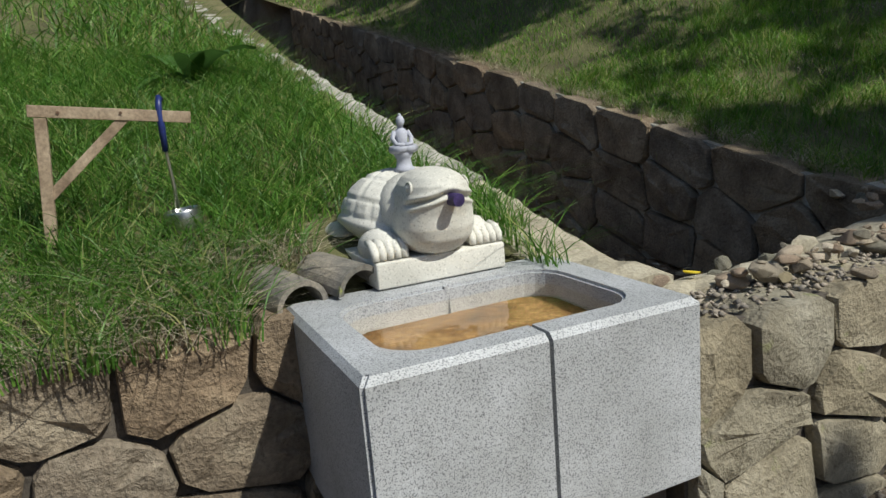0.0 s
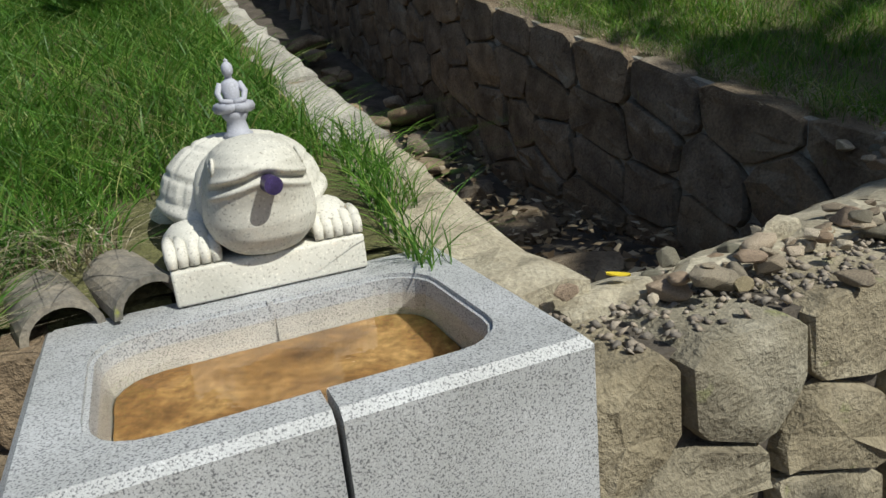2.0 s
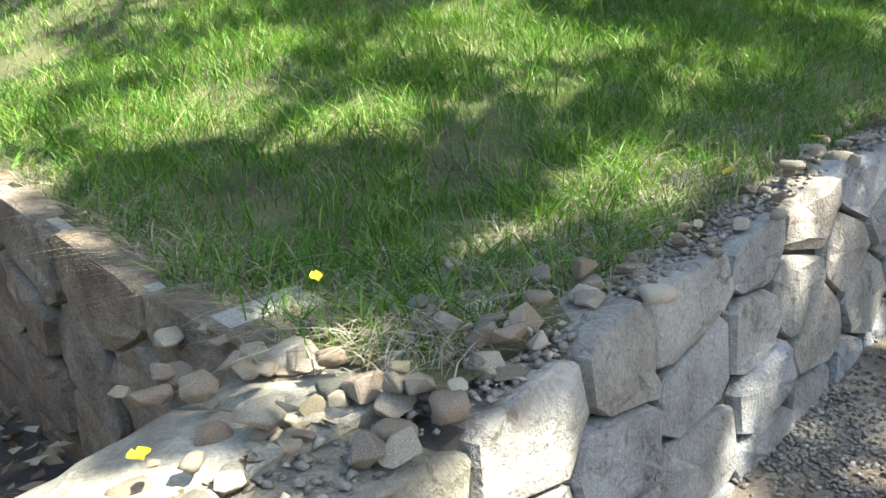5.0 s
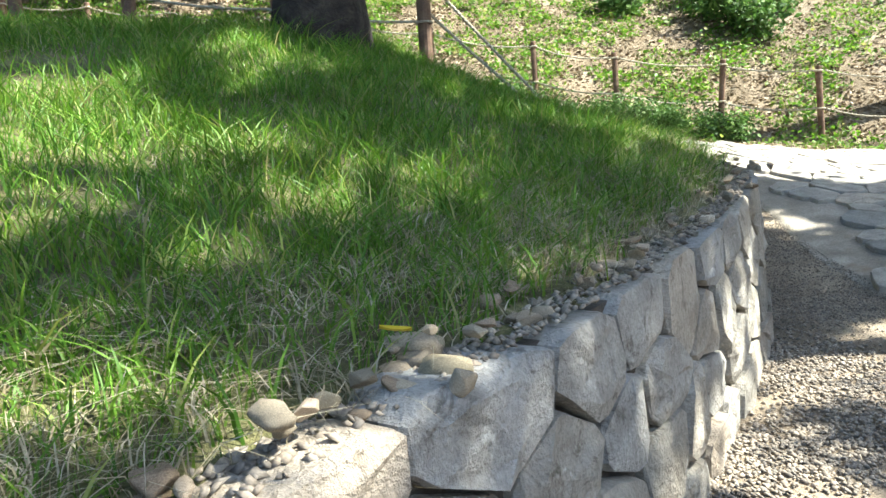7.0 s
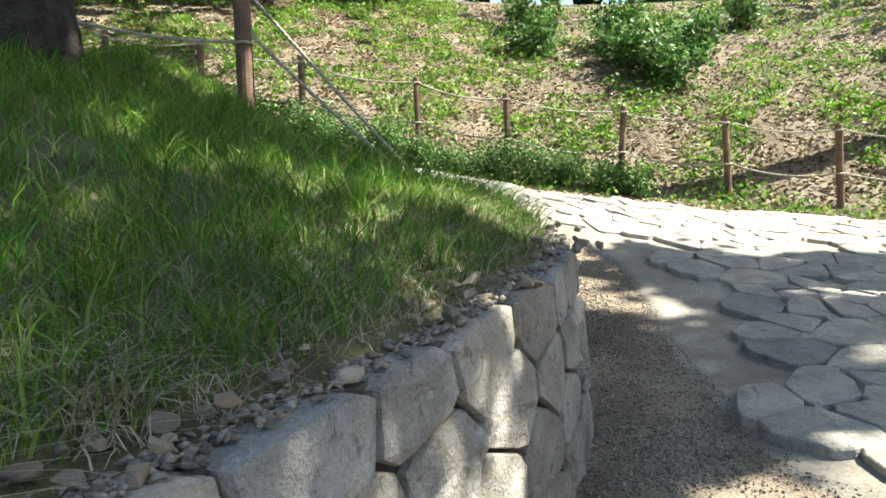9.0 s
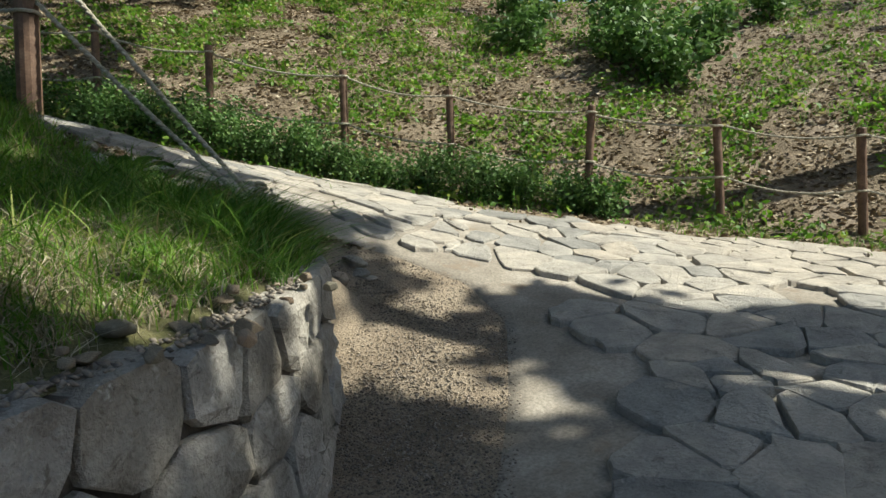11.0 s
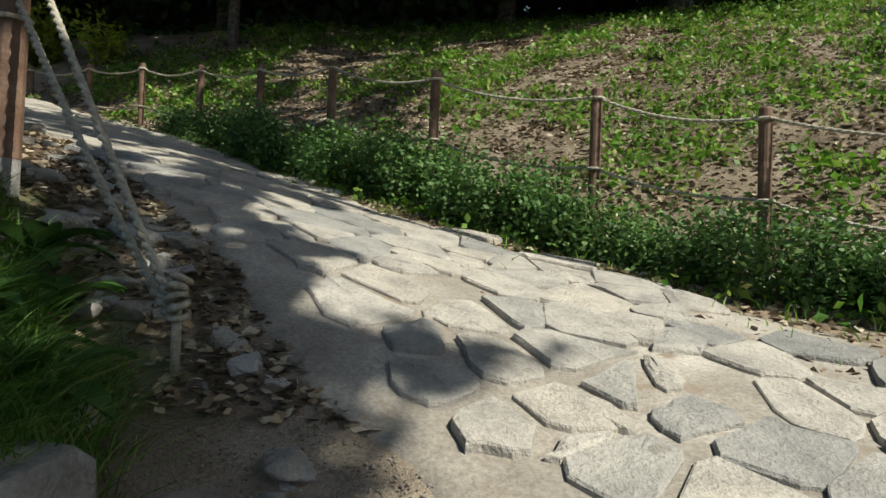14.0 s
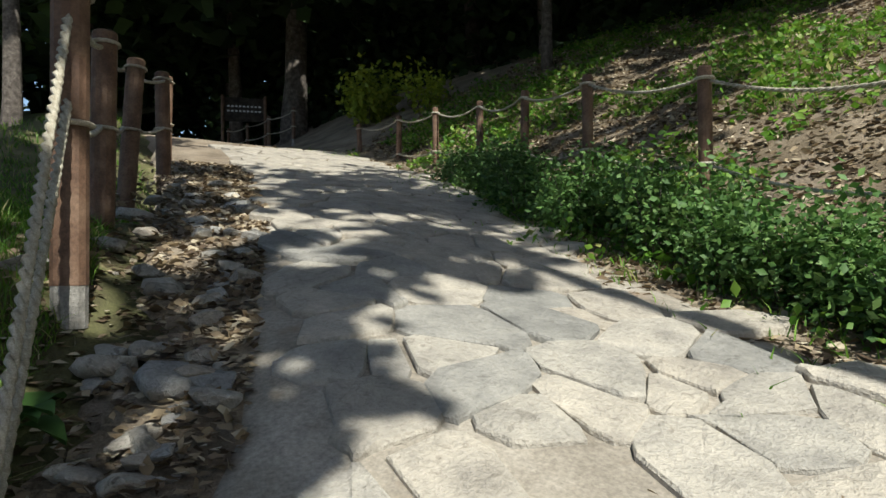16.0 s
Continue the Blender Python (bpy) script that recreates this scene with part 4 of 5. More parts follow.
# sandy coping blocks on the inner edge of the front wall
u = 1.28
while u < 3.45:
    L = rng.uniform(0.42, 0.62)
    bm = bmesh.new()
    r = bmesh.ops.create_grid(bm, x_segments=6, y_segments=5, size=0.5)
    for w in bm.verts:
        x, y = w.co.x, w.co.y
        edge = abs(x) > 0.45 or abs(y) > 0.45
        uu = u + (x + 0.5) * (L - 0.015)
        vv = 0.33 + (y + 0.5) * float(np.interp(uu, [1.4, 1.9, 3.3], [0.31, 0.33, 0.66])) + (rng.uniform(-0.02, 0.02) if y > 0.4 else 0)
        w.co = W(uu, vv, float(wall_top(uu)) + 0.03 - 0.1 * (y + 0.5) ** 2 - (0.02 if edge else 0) + rng.uniform(-0.01, 0.01))
    ext = bmesh.ops.extrude_face_region(bm, geom=bm.faces[:])
    bmesh.ops.translate(bm, verts=[g for g in ext["geom"] if isinstance(g, bmesh.types.BMVert)], vec=(0, 0, -0.55))
    bmesh.ops.recalc_face_normals(bm, faces=bm.faces)
    tagged(part("coping_block", bm, MAT_SAND, None), "pale sandy coping block on the channel's edge", "coping block", "coping blocks of the channel")
    u += L


# ---- votive stones piled on the wall ----
def pile(u, v, z, n, size, group="votive stones on the wall"):
    """A small cairn: n stones, each layer on the one below."""
    layer, left = 0, n
    while left > 0:
        here = min(left, max(1, int(round(n * 0.62 * 0.5 ** layer))))
        for k in range(here):
            s = size * rng.uniform(0.4, 0.98) * 0.86 ** layer
            a = rng.uniform(0, 6.28)
            r = (0.16 + size * 0.8) * math.sqrt(rng.uniform(0, 1)) * 0.62 ** layer if here > 1 else 0.02
            du, dv = r * math.cos(a) * 1.2, r * math.sin(a) * 0.8
            flat = rng.uniform(0.42, 0.9)
            p = W(u + du, v + dv, z)
            tagged(rock("stone", p, (s * rng.uniform(0.9, 1.5), s * rng.uniform(0.7, 1.05), s * flat), MAT_PEBBLE, rng), "loose rounded votive stone laid on the wall", "stone", group)
        z += size * 0.4 * 0.8 ** layer
        left -= here
        layer += 1


for u0, v0, n, s in ((1.42, 0.2, 5, 0.11), (1.62, 0.12, 4, 0.13), (1.72, 0.24, 6, 0.12), (1.98, 0.14, 12, 0.1), (2.1, 0.3, 9, 0.08), (2.28, 0.16, 14, 0.1), (2.45, 0.28, 10, 0.1),
                     (2.62, 0.12, 12, 0.11), (2.82, 0.22, 12, 0.1), (3.0, 0.3, 8, 0.1), (3.05, 0.1, 8, 0.1), (3.25, 0.25, 12, 0.12), (3.3, 0.5, 9, 0.13), (3.5, 0.15, 10, 0.12),
                     (3.62, 0.42, 9, 0.12), (3.75, 0.18, 12, 0.12), (3.95, 0.3, 12, 0.13), (4.2, 0.22, 9, 0.13), (3.5, 0.75, 6, 0.13), (3.75, 0.65, 6, 0.1), (3.2, 0.72, 5, 0.11), (3.6, 1.05, 6, 0.13), (3.9, 0.9, 5, 0.12), (4.15, 0.55, 7, 0.13)):
    pile(u0, v0 + 0.1, float(wall_top(u0)) + 0.005, n, s)
tagged(rock("stone", W(2.15, 0.45, 0.72), (0.2, 0.12, 0.09), MAT_SAND, rng, 0.6), "smooth tan cobble lying on the wall", "stone", "votive stones on the wall")
tagged(rock("stone", W(2.4, 0.4, 0.72), (0.14, 0.12, 0.09), MAT_PEBBLE, rng), "dark grey round cobble lying on the wall", "stone", "votive stones on the wall")
tagged(rock("stone", W(2.9, 0.22, 0.7), (0.27, 0.15, 0.14), MAT_PEBBLE, rng, radians(TURN)), "large flat greenish stone leaning on the wall", "stone", "votive stones on the wall")
u = 4.45
while u < 11.4:
    pile(u, float(lawn_edge(u)) + rng.uniform(0.06, 0.22), float(wall_top(u)) - 0.01, int(rng.integers(4, 10)), rng.uniform(0.075, 0.12))
    u += rng.uniform(0.16, 0.34)


# ---- chips and gravel ----
def chips(name, at, size, mat, seed, flat=0.6):
    rngc = np.random.default_rng(seed)
    n = len(at)
    base = np.array([(1, 0, 0), (0, 1, 0), (-1, 0, 0), (0, -1, 0), (0, 0, 1), (0, 0, -1)], float)
    a = rngc.uniform(0, 6.28, n)
    s = size * rngc.uniform(0.45, 1.5, n)
    co = np.repeat(base[None], n, 0) * rngc.uniform(0.6, 1.25, (n, 6, 1)) * (s[:, None, None] / 2)
    co[:, :, 2] *= flat
    c, d = np.cos(a)[:, None], np.sin(a)[:, None]
    x, y = co[:, :, 0] * c - co[:, :, 1] * d, co[:, :, 0] * d + co[:, :, 1] * c
    tilt = rngc.normal(size=(n, 1)) * 0.35
    co = np.stack([x, y, co[:, :, 2] + x * tilt], -1) + at[:, None, :]
    tri = np.array([(0, 1, 4), (1, 2, 4), (2, 3, 4), (3, 0, 4), (1, 0, 5), (2, 1, 5), (3, 2, 5), (0, 3, 5)])
    return big_mesh(name, co.reshape(-1, 3), (np.arange(n)[:, None, None] * 6 + tri[None]).reshape(-1, 3), mat)


def uv_xy(u, v):
    return OX + u * UX - v * UY, OY + u * UY + v * UX


rng = np.random.default_rng(33)
n = 5200
u = rng.uniform(1.25, 11.5, n)
v = lawn_edge(u) + rng.uniform(0.03, 0.62, n) * np.where(u < 3.6, 1, 0.55)
x, y = uv_xy(u, v)
tagged(chips("rubble_chips", np.stack([x, y, wall_top(u) + 0.0 - np.clip((v - 0.45) * 0.4, 0, 0.1) * (u < 3.5)], 1), 0.03, MAT_GRAVEL, 1), "small stone chips lying on the wall top", "gravel", kind="stuff")


def inside(poly, x, y):
    poly = np.array(poly)
    hit = np.zeros(len(x), bool)
    for (x1, y1), (x2, y2) in zip(poly, np.roll(poly, -1, 0)):
        cross = ((y1 > y) != (y2 > y)) & (x < (x2 - x1) * (y - y1) / (y2 - y1 + 1e-12) + x1)
        hit ^= cross
    return hit


PATH_POLY = PATH_LEFT + PATH_RIGHT[::-1]
n = 52000
u = rng.uniform(1.5, 13.2, n)
v = lawn_edge(u) - 0.05 - np.abs(rng.normal(size=n)) * 0.75
x, y = uv_xy(u, v)
bare = np.array([noise.noise(Vector((a * 1.3, b * 1.3, 3.0))) for a, b in zip(x, y)])
keep = ~inside(PATH_POLY, x, y) & (rng.uniform(size=n) > np.clip(0.35 - 2.2 * bare, 0, 0.9))
x, y = x[keep], y[keep]
tagged(chips("gravel", np.stack([x, y, ground_place(x, y)[2] + 0.006], 1), np.where(x > 8.6, 0.015, 0.026), MAT_GRAVEL, 2), "loose grey gravel along the wall's foot", "gravel", kind="stuff")

rg = np.random.default_rng(34)
x, y = rg.uniform(8.6, 11.5, 16000), rg.uniform(5.6, 9.5, 16000)
u, v = to_uv(x, y)
keep = ~inside(PATH_POLY, x, y) & (v < lawn_edge(np.minimum(u, 12.6)) - 0.06) | (u > 12.7) & ~inside(PATH_POLY, x, y) & (y < 9.3)
x, y = x[keep], y[keep]
tagged(chips("grit", np.stack([x, y, ground_place(x, y)[2] + 0.003], 1), 0.015, MAT_GRAVEL, 5), "fine grit on the trodden earth", "gravel", kind="stuff")

# ---- flagged path ----
PL, PR = resample(PATH_LEFT, 0.1), resample(PATH_RIGHT, 0.1)


def path_place(s, c):
    a = np.stack([np.interp(s, np.linspace(0, 1, len(PL)), PL[:, k]) for k in range(2)], 1)
    b = np.stack([np.interp(s, np.linspace(0, 1, len(PR)), PR[:, k]) for k in range(2)], 1)
    p = a + (b - a) * (c * 1.06 - 0.03)[:, None]
    edge = np.minimum(c, 1 - c)
    z = ground_place(p[:, 0], p[:, 1])[2] + (0.022 - 0.012 * np.clip((9.4 - p[:, 1]) / 1.2, 0, 1)) * np.minimum(edge / 0.06, 1) - np.where(edge < 0.01, 0.06, 0)
    return p[:, 0], p[:, 1], z


path = tagged(sheet("path", np.linspace(0, 1, 150), np.r_[0, np.linspace(0.012, 0.988, 36), 1], path_place, MAT_MORTAR), "pale mortar bed of a flagged path", "path", kind="structure")


def flag_put(x, y, out):
    return Vector((x, y, float(ground_place(np.array([x]), np.array([y]))[2][0]) + 0.039 + out))


def left_gap(x, y):
    """Metres from the path's inner edge."""
    return float(np.sqrt(((PL - np.array([x, y])) ** 2).sum(1).min()))


rng = np.random.default_rng(44)
pts = []
gy = 2.6
row = 0
while gy < 19.2:
    gx = 1.5 + (row % 2) * 0.25
    while gx < 17.3:
        pts.append((gx + rng.uniform(-0.16, 0.16), gy + rng.uniform(-0.15, 0.15)))
        gx += rng.uniform(0.26, 0.78) if gy < 13.5 else rng.uniform(0.24, 0.56)
    gy += 0.35
    row += 1
# chips between the large slabs
pts += [(rng.uniform(10, 16), rng.uniform(5, 12.5)) for k in range(70)]
pts = np.array(pts)
near_poly = inside(PATH_POLY, pts[:, 0], pts[:, 1])
polys = cells(pts, (0, 0), (20, 22), 1.7)
far_verts, far_faces = [], []
for p, poly, ok in zip(pts, polys, near_poly):
    if not ok or len(poly) < 3 or rng.uniform() < 0.03:
        continue
    gap = left_gap(*p)
    strip = 6.0 < p[1] < 10.6
    if strip and gap < 0.3:
        continue
    # a patch of wide smooth mortar beside the loose edge
    patch = strip and p[1] > 9.3 and gap < 1.15
    ring = shrunk(poly, rng.uniform(0.03, 0.055) if patch else rng.uniform(0.002, 0.011), rng, 0.014)
    if ring is None or np.ptp(ring[:, 0]) > 1.5 or np.ptp(ring[:, 1]) > 1.5:
        continue
    low = np.clip((9.4 - p[1]) / 1.2, 0, 1)
    lift = rng.normal() * 0.005 + 0.01 * low
    me = stone_mesh("flagstone", ring, lambda x, y, out: flag_put(x, y, out + lift), 0.11, rng.uniform(0.009, 0.017), rng, MAT_FLAG)
    if p[1] < 12.4 and p[0] < 14.0 and p[1] > 5.0:
        ob = new("flagstone", me)
        ob.parent = path
    else:
        k = len(far_verts)
        far_verts += [tuple(v.co) for v in me.vertices]
        far_faces += [tuple(k + i for i in f.vertices) for f in me.polygons]
        bpy.data.meshes.remove(me)
ob = link("flagstones", far_verts, far_faces, MAT_FLAG, path)
tagged(ob, "worn grey flagstones farther along", kind="stuff")

# ---- loose rocks at the path's inner edge ----
rng = np.random.default_rng(51)
for k in range(170):
    t = rng.uniform(0.28, 0.75)
    a = np.array([np.interp(t, np.linspace(0, 1, len(PL)), PL[:, j]) for j in range(2)])
    d = np.abs(rng.normal()) * 0.55 + 0.12
    x, y = a[0] - d * 0.75, a[1] - d * 0.45
    if y < 8.9:
        continue
    uu, vv = to_uv(x, y)
    z = max(float(ground_height(x, y)), float(lawn_height(uu, vv)) if vv > 1.4 else -9)
    s = rng.uniform(0.08, 0.3)
    tagged(rock("edge_rock", (x, y, z - 0.04), (s, s * rng.uniform(0.6, 1), s * 0.45), MAT_WALL, rng), "dusty brown rock lying at the path's edge", "rock", "rocks along the path")


# ---- grass ----
def lawn_roots(n, u0, u1, w0, w1, seed, clump=0.0):
    r = np.random.default_rng(seed)
    u, w = r.uniform(u0, u1, n), r.uniform(w0, w1, n)
    if clump:
        c = r.integers(0, max(n // 14, 1), n)
        u, w = u[c] + r.normal(size=n) * clump, w[c] + r.normal(size=n) * clump
    v = w + lawn_edge(u)
    x, y = uv_xy(u, v)
    keep = (path_left_distance(x, y) > 0.12) & (w > w0 - 0.1)
    # worn straw-coloured patches stay thin
    patch = np.array([noise.noise(Vector((a * 1.1, b * 1.1, 5.0))) for a, b in zip(u[keep], w[keep])]) if n < 250000 else 0
    k2 = r.uniform(size=keep.sum()) < np.clip(0.95 - 1.6 * np.maximum(patch - 0.12, 0), 0.2, 1)
    z = lawn_height(u, v) - 0.015
    return np.stack([x, y, z], 1)[keep][k2]


tagged(blades("grass", lawn_roots(100000, 3.62, 13.4, 0.2, 4.2, 61), 0.085, 0.006, MAT_GRASS, 0.8, 62), "short green lawn grass with dry blades", "grass", kind="stuff")
tagged(blades("grass", lawn_roots(34000, 3.62, 13.4, 0.2, 4.4, 63, 0.05), 0.19, 0.008, MAT_GRASS, 0.9, 64, 3), "longer tufts of lawn grass", "grass", kind="stuff")
tagged(blades("grass", lawn_roots(30000, 3.65, 12.0, 4.2, 9.5, 65), 0.1, 0.011, MAT_GRASS, 0.8, 66), "lawn grass higher up the slope", "grass", kind="stuff")
tagged(blades("grass", lawn_roots(16000, 3.65, 12.0, 9.5, 22, 67), 0.14, 0.022, MAT_GRASS, 0.8, 68), "lawn grass far up the slope", "grass", kind="stuff")
tagged(blades("straw", lawn_roots(9000, 3.6, 11.5, 0.16, 0.75, 69, 0.04), 0.15, 0.0045, MAT_STRAW, 2.2, 70, 3), "dry straw along the lawn's edge", "straw", kind="stuff")
tagged(blades("straw", lawn_roots(9000, 3.62, 12.5, 0.3, 4.5, 110, 0.09), 0.11, 0.005, MAT_STRAW, 2.0, 111, 3), "dry straw lying in the lawn", "straw", kind="stuff")
rs = np.random.default_rng(71)
v = rs.uniform(0.8, 11, 5000)
u = 3.62 + np.abs(rs.normal(size=5000)) * 0.12
x, y = uv_xy(u, v)
tagged(blades("straw", np.stack([x, y, far_top(v) - 0.02], 1), 0.16, 0.005, MAT_STRAW, 2.2, 112, 3), "dry grass hanging over the channel wall", "straw", kind="stuff")


def bank_roots(n, u0, u1, v0, v1, seed, clump):
    r = np.random.default_rng(seed)
    u, v = r.uniform(u0, u1, n), r.uniform(v0, v1, n)
    c = r.integers(0, max(n // 12, 1), n)
    u, v = u[c] + r.normal(size=n) * clump, v[c] + r.normal(size=n) * clump
    keep = (u < curb_u(v) - 0.25) & (v > 0.6) & ~((u > 0.22) & (v < 1.42) & (u < 1.0)) & ~((u > -0.12) & (u < 0.34) & (v < 1.06))
    x, y = uv_xy(u, v)
    return np.stack([x, y, np.maximum(bank_height(u, v), 0.8) - 0.02], 1)[keep]


tagged(blades("long_grass", bank_roots(34000, -2.6, 1.2, 0.66, 4.6, 72, 0.06), 0.25, 0.0075, MAT_LONG, 1.0, 73, 4), "long arching grass on the bank", "grass", kind="stuff")
tagged(blades("long_grass", bank_roots(16000, -8, 1.2, 4.4, 12, 74, 0.1), 0.32, 0.016, MAT_LONG, 1.0, 75, 3), "long grass higher on the bank", "grass", kind="stuff")
tagged(blades("straw", bank_roots(5000, -2.4, 0.2, 0.7, 1.3, 76, 0.05), 0.2, 0.005, MAT_STRAW, 2.0, 77, 3), "dry straw in the long grass", "straw", kind="stuff")
u = np.random.default_rng(120).uniform(11.3, 12.75, 2600)
v = lawn_edge(u) + np.random.default_rng(121).uniform(0.06, 0.85, 2600)
x, y = uv_xy(u, v)
tagged(blades("long_grass", np.stack([x, y, lawn_height(u, v) - 0.02], 1), 0.3, 0.007, MAT_LONG, 1.3, 122, 4), "long grass hanging over the wall's end", "grass", kind="stuff")
rl = np.random.default_rng(124)
u, w = rl.uniform(11.4, 13.6, 5200), rl.uniform(0.25, 1.7, 5200)
v = w + lawn_edge(np.minimum(u, 12.6))
x, y = uv_xy(u, v)
keep = path_left_distance(x, y) > 0.1
tagged(blades("long_grass", np.stack([x, y, lawn_height(u, v) - 0.02], 1)[keep], 0.36, 0.008, MAT_LONG, 1.1, 125, 4), "long dark grass on the lawn's corner", "grass", kind="stuff")
n = 260
u, v = np.random.default_rng(78).uniform(1.0, 1.16, n), np.random.default_rng(79).uniform(1.05, 1.6, n)
x, y = uv_xy(u, v)
tagged(blades("grass_tuft", np.stack([x, y, bank_height(u, v) + 0.0], 1), 0.24, 0.006, MAT_LONG, 1.5, 80, 4), "green grass tuft hanging over the curb", "grass", kind="stuff")


# ---- shrubs ----
def shrub(x, y, z, size, high, count, mat, seed, label, category="shrub", group="shrubs below the fence", leaf=0.045):
    r = np.random.default_rng(seed)
    thing = empty("shrub", pose(x, y, z))
    tips = []
    for k in range(8):
        a, d = r.uniform(0, 6.28), size * math.sqrt(r.uniform(0, 1))
        tip = Vector((d * math.cos(a), d * math.sin(a), high * r.uniform(0.55, 1.0)))
        bm = bmesh.new()
        tube(bm, [(tip.x * 0.3, tip.y * 0.3, -0.05), tip * 0.55, tip], [0.008, 0.006, 0.003], 5, caps=False)
        part("stem", bm, MAT_BARK, thing)
        tips.append(tip)
    t = np.array([tuple(p) for p in tips])[r.integers(0, 8, count)]
    at = t * r.uniform(0.25, 1.05, (count, 1)) + r.normal(size=(count, 3)) * (0.05 + size * 0.16)
    at[:, 2] = np.maximum(at[:, 2], 0.01)
    co, tri = leaf_arrays(at, leaf, r, 0.35)
    ob = big_mesh("foliage", co, tri, mat)
    ob.parent = thing
    return tagged(thing, label, category, group)


for k, (x, y) in enumerate(resample(FENCE[3:11], 0.42)):
    r = np.random.default_rng(200 + k)
    t = k / 24
    x2, y2 = x - 0.14 + r.normal() * 0.1, y - 0.16 + r.normal() * 0.1
    if k < 3:
        continue
    shrub(x2, y2, float(ground_height(x2, y2)) - 0.02, r.uniform(0.3, 0.42), r.uniform(0.4, 0.7), 1900, MAT_BUSH, 300 + k, "low leafy green shrub below the rope fence", leaf=0.032)

# broad-leaved plants
def broad_plant(p, count, size, label, seed):
    r = np.random.default_rng(seed)
    thing = empty("broadleaf_plant", Matrix.Translation(p))
    for k in range(count):
        a, up = r.uniform(0, 6.28), r.uniform(0.5, 1.2)
        bm = bmesh.new()
        rows = []
        for j in range(6):
            f = j / 5
            mid = Vector((math.cos(a), math.sin(a), 0)) * size * f * 0.9 + Vector((0, 0, size * (up * f - 0.75 * f * f)))
            half = size * 0.2 * math.sin(math.pi * min(f * 0.92 + 0.06, 1)) * Vector((-math.sin(a), math.cos(a), 0))
            rows.append([bm.verts.new(mid - half + Vector((0, 0, 0.02))), bm.verts.new(mid), bm.verts.new(mid + half + Vector((0, 0, 0.02)))])
        for q, s in zip(rows, rows[1:]):
            for j in range(2):
                bm.faces.new((q[j], q[j + 1], s[j + 1], s[j]))
        part("leaf", bm, MAT_BUSH, thing, smooth=True)
    return tagged(thing, label, "plant")


broad_plant(W(0.15, 3.7, float(bank_height(0, 3.7))), 11, 0.5, "broad-leaved dark green plant in the long grass", 5)
for k, (x, y) in enumerate(((9.6, 9.6), (9.75, 9.15), (9.35, 9.95), (9.95, 9.0), (9.5, 9.25))):
    u, v = to_uv(x, y)
    broad_plant(Vector((x, y, float(lawn_height(u, v)))), 9, 0.38, "broad-leaved green plant at the lawn's corner", 7 + k)

# ---- hillside: fallen leaves, low plants ----
r = np.random.default_rng(81)


def hillside(n, b0, b1, seed):
    r = np.random.default_rng(seed)
    k = r.integers(0, len(FENCE_S), n)
    b = b0 + (b1 - b0) * r.uniform(0, 1, n) ** 1.3
    x, y = FENCE_S[k, 0] + FENCE_T[k, 1] * b + r.normal(size=n) * 0.5, FENCE_S[k, 1] - FENCE_T[k, 0] * b + r.normal(size=n) * 0.5
    return np.stack([x, y, ground_height(x, y)], 1)


def hill_place(k, b):
    i = np.linspace(0, len(FENCE_S) - 1, len(FENCE_S))
    fx, fy = np.interp(k, i, FENCE_S[:, 0]), np.interp(k, i, FENCE_S[:, 1])
    tx, ty = np.interp(k, i, FENCE_T[:, 0]), np.interp(k, i, FENCE_T[:, 1])
    x, y = fx + ty * b, fy - tx * b
    z = ground_height(x, y) + 0.012 + 0.02 * np.sin(x * 4) * np.sin(y * 5) - np.where(b < -0.35, 0.08, 0)
    return x, y, z


tagged(sheet("hillside_soil", np.arange(0, len(FENCE_S) - 0.5, 0.5), np.r_[-0.5, np.arange(-0.3, 15, 0.25)], hill_place, MAT_LEAFSOIL), "dark leafy soil of the hillside", "ground", kind="structure")


def leaves(name, at, size, mat, seed, flat, label, category):
    co, tri = leaf_arrays(at, size, np.random.default_rng(seed), flat)
    return tagged(big_mesh(name, co, tri, mat), label, category, kind="stuff")


leaves("fallen_leaves", hillside(70000, 0.1, 12, 82) + np.array([0, 0, 0.02]), 0.05, MAT_LITTER, 83, 0.75, "dry fallen leaves on the hillside", "leaves")
def patchy(at, cut, scale=0.55):
    return at[np.array([noise.noise(Vector((p[0] * scale, p[1] * scale, 2.0))) + 0.5 * noise.noise(Vector((p[0] * 2.1, p[1] * 2.1, 7.0))) for p in at]) > cut]


h = patchy(hillside(8500, 0.0, 12, 84), -0.08)
h = np.repeat(h, 9, 0) + np.random.default_rng(85).normal(size=(len(h) * 9, 3)) * np.array([0.11, 0.11, 0.05]) + np.array([0, 0, 0.06])
leaves("low_plants", h, 0.055, MAT_GRASS, 86, 0.3, "low green plants on the hillside", "plants")
tagged(blades("hill_grass", patchy(hillside(50000, -0.3, 9, 87), -0.05), 0.13, 0.012, MAT_GRASS, 0.9, 88), "thin grass on the hillside", "grass", kind="stuff")
b = hillside(9000, -1.25, 0.1, 89)
leaves("fallen_leaves", b + np.array([0, 0, 0.012]), 0.05, MAT_LITTER, 90, 0.8, "dry leaves under the rope fence", "leaves")
t = r.uniform(0.3, 0.85, 7000)
a = np.stack([np.interp(t, np.linspace(0, 1, len(PL)), PL[:, k]) for k in range(2)], 1)
d = np.abs(r.normal(size=7000)) * 0.7 + 0.03
x, y = a[:, 0] - d * 0.78, a[:, 1] - d * 0.42
x, y = x[y > 9.3], y[y > 9.3]
u, v = to_uv(x, y)
z = np.maximum(ground_height(x, y), np.where(v > 1.4, lawn_height(u, v), -9))
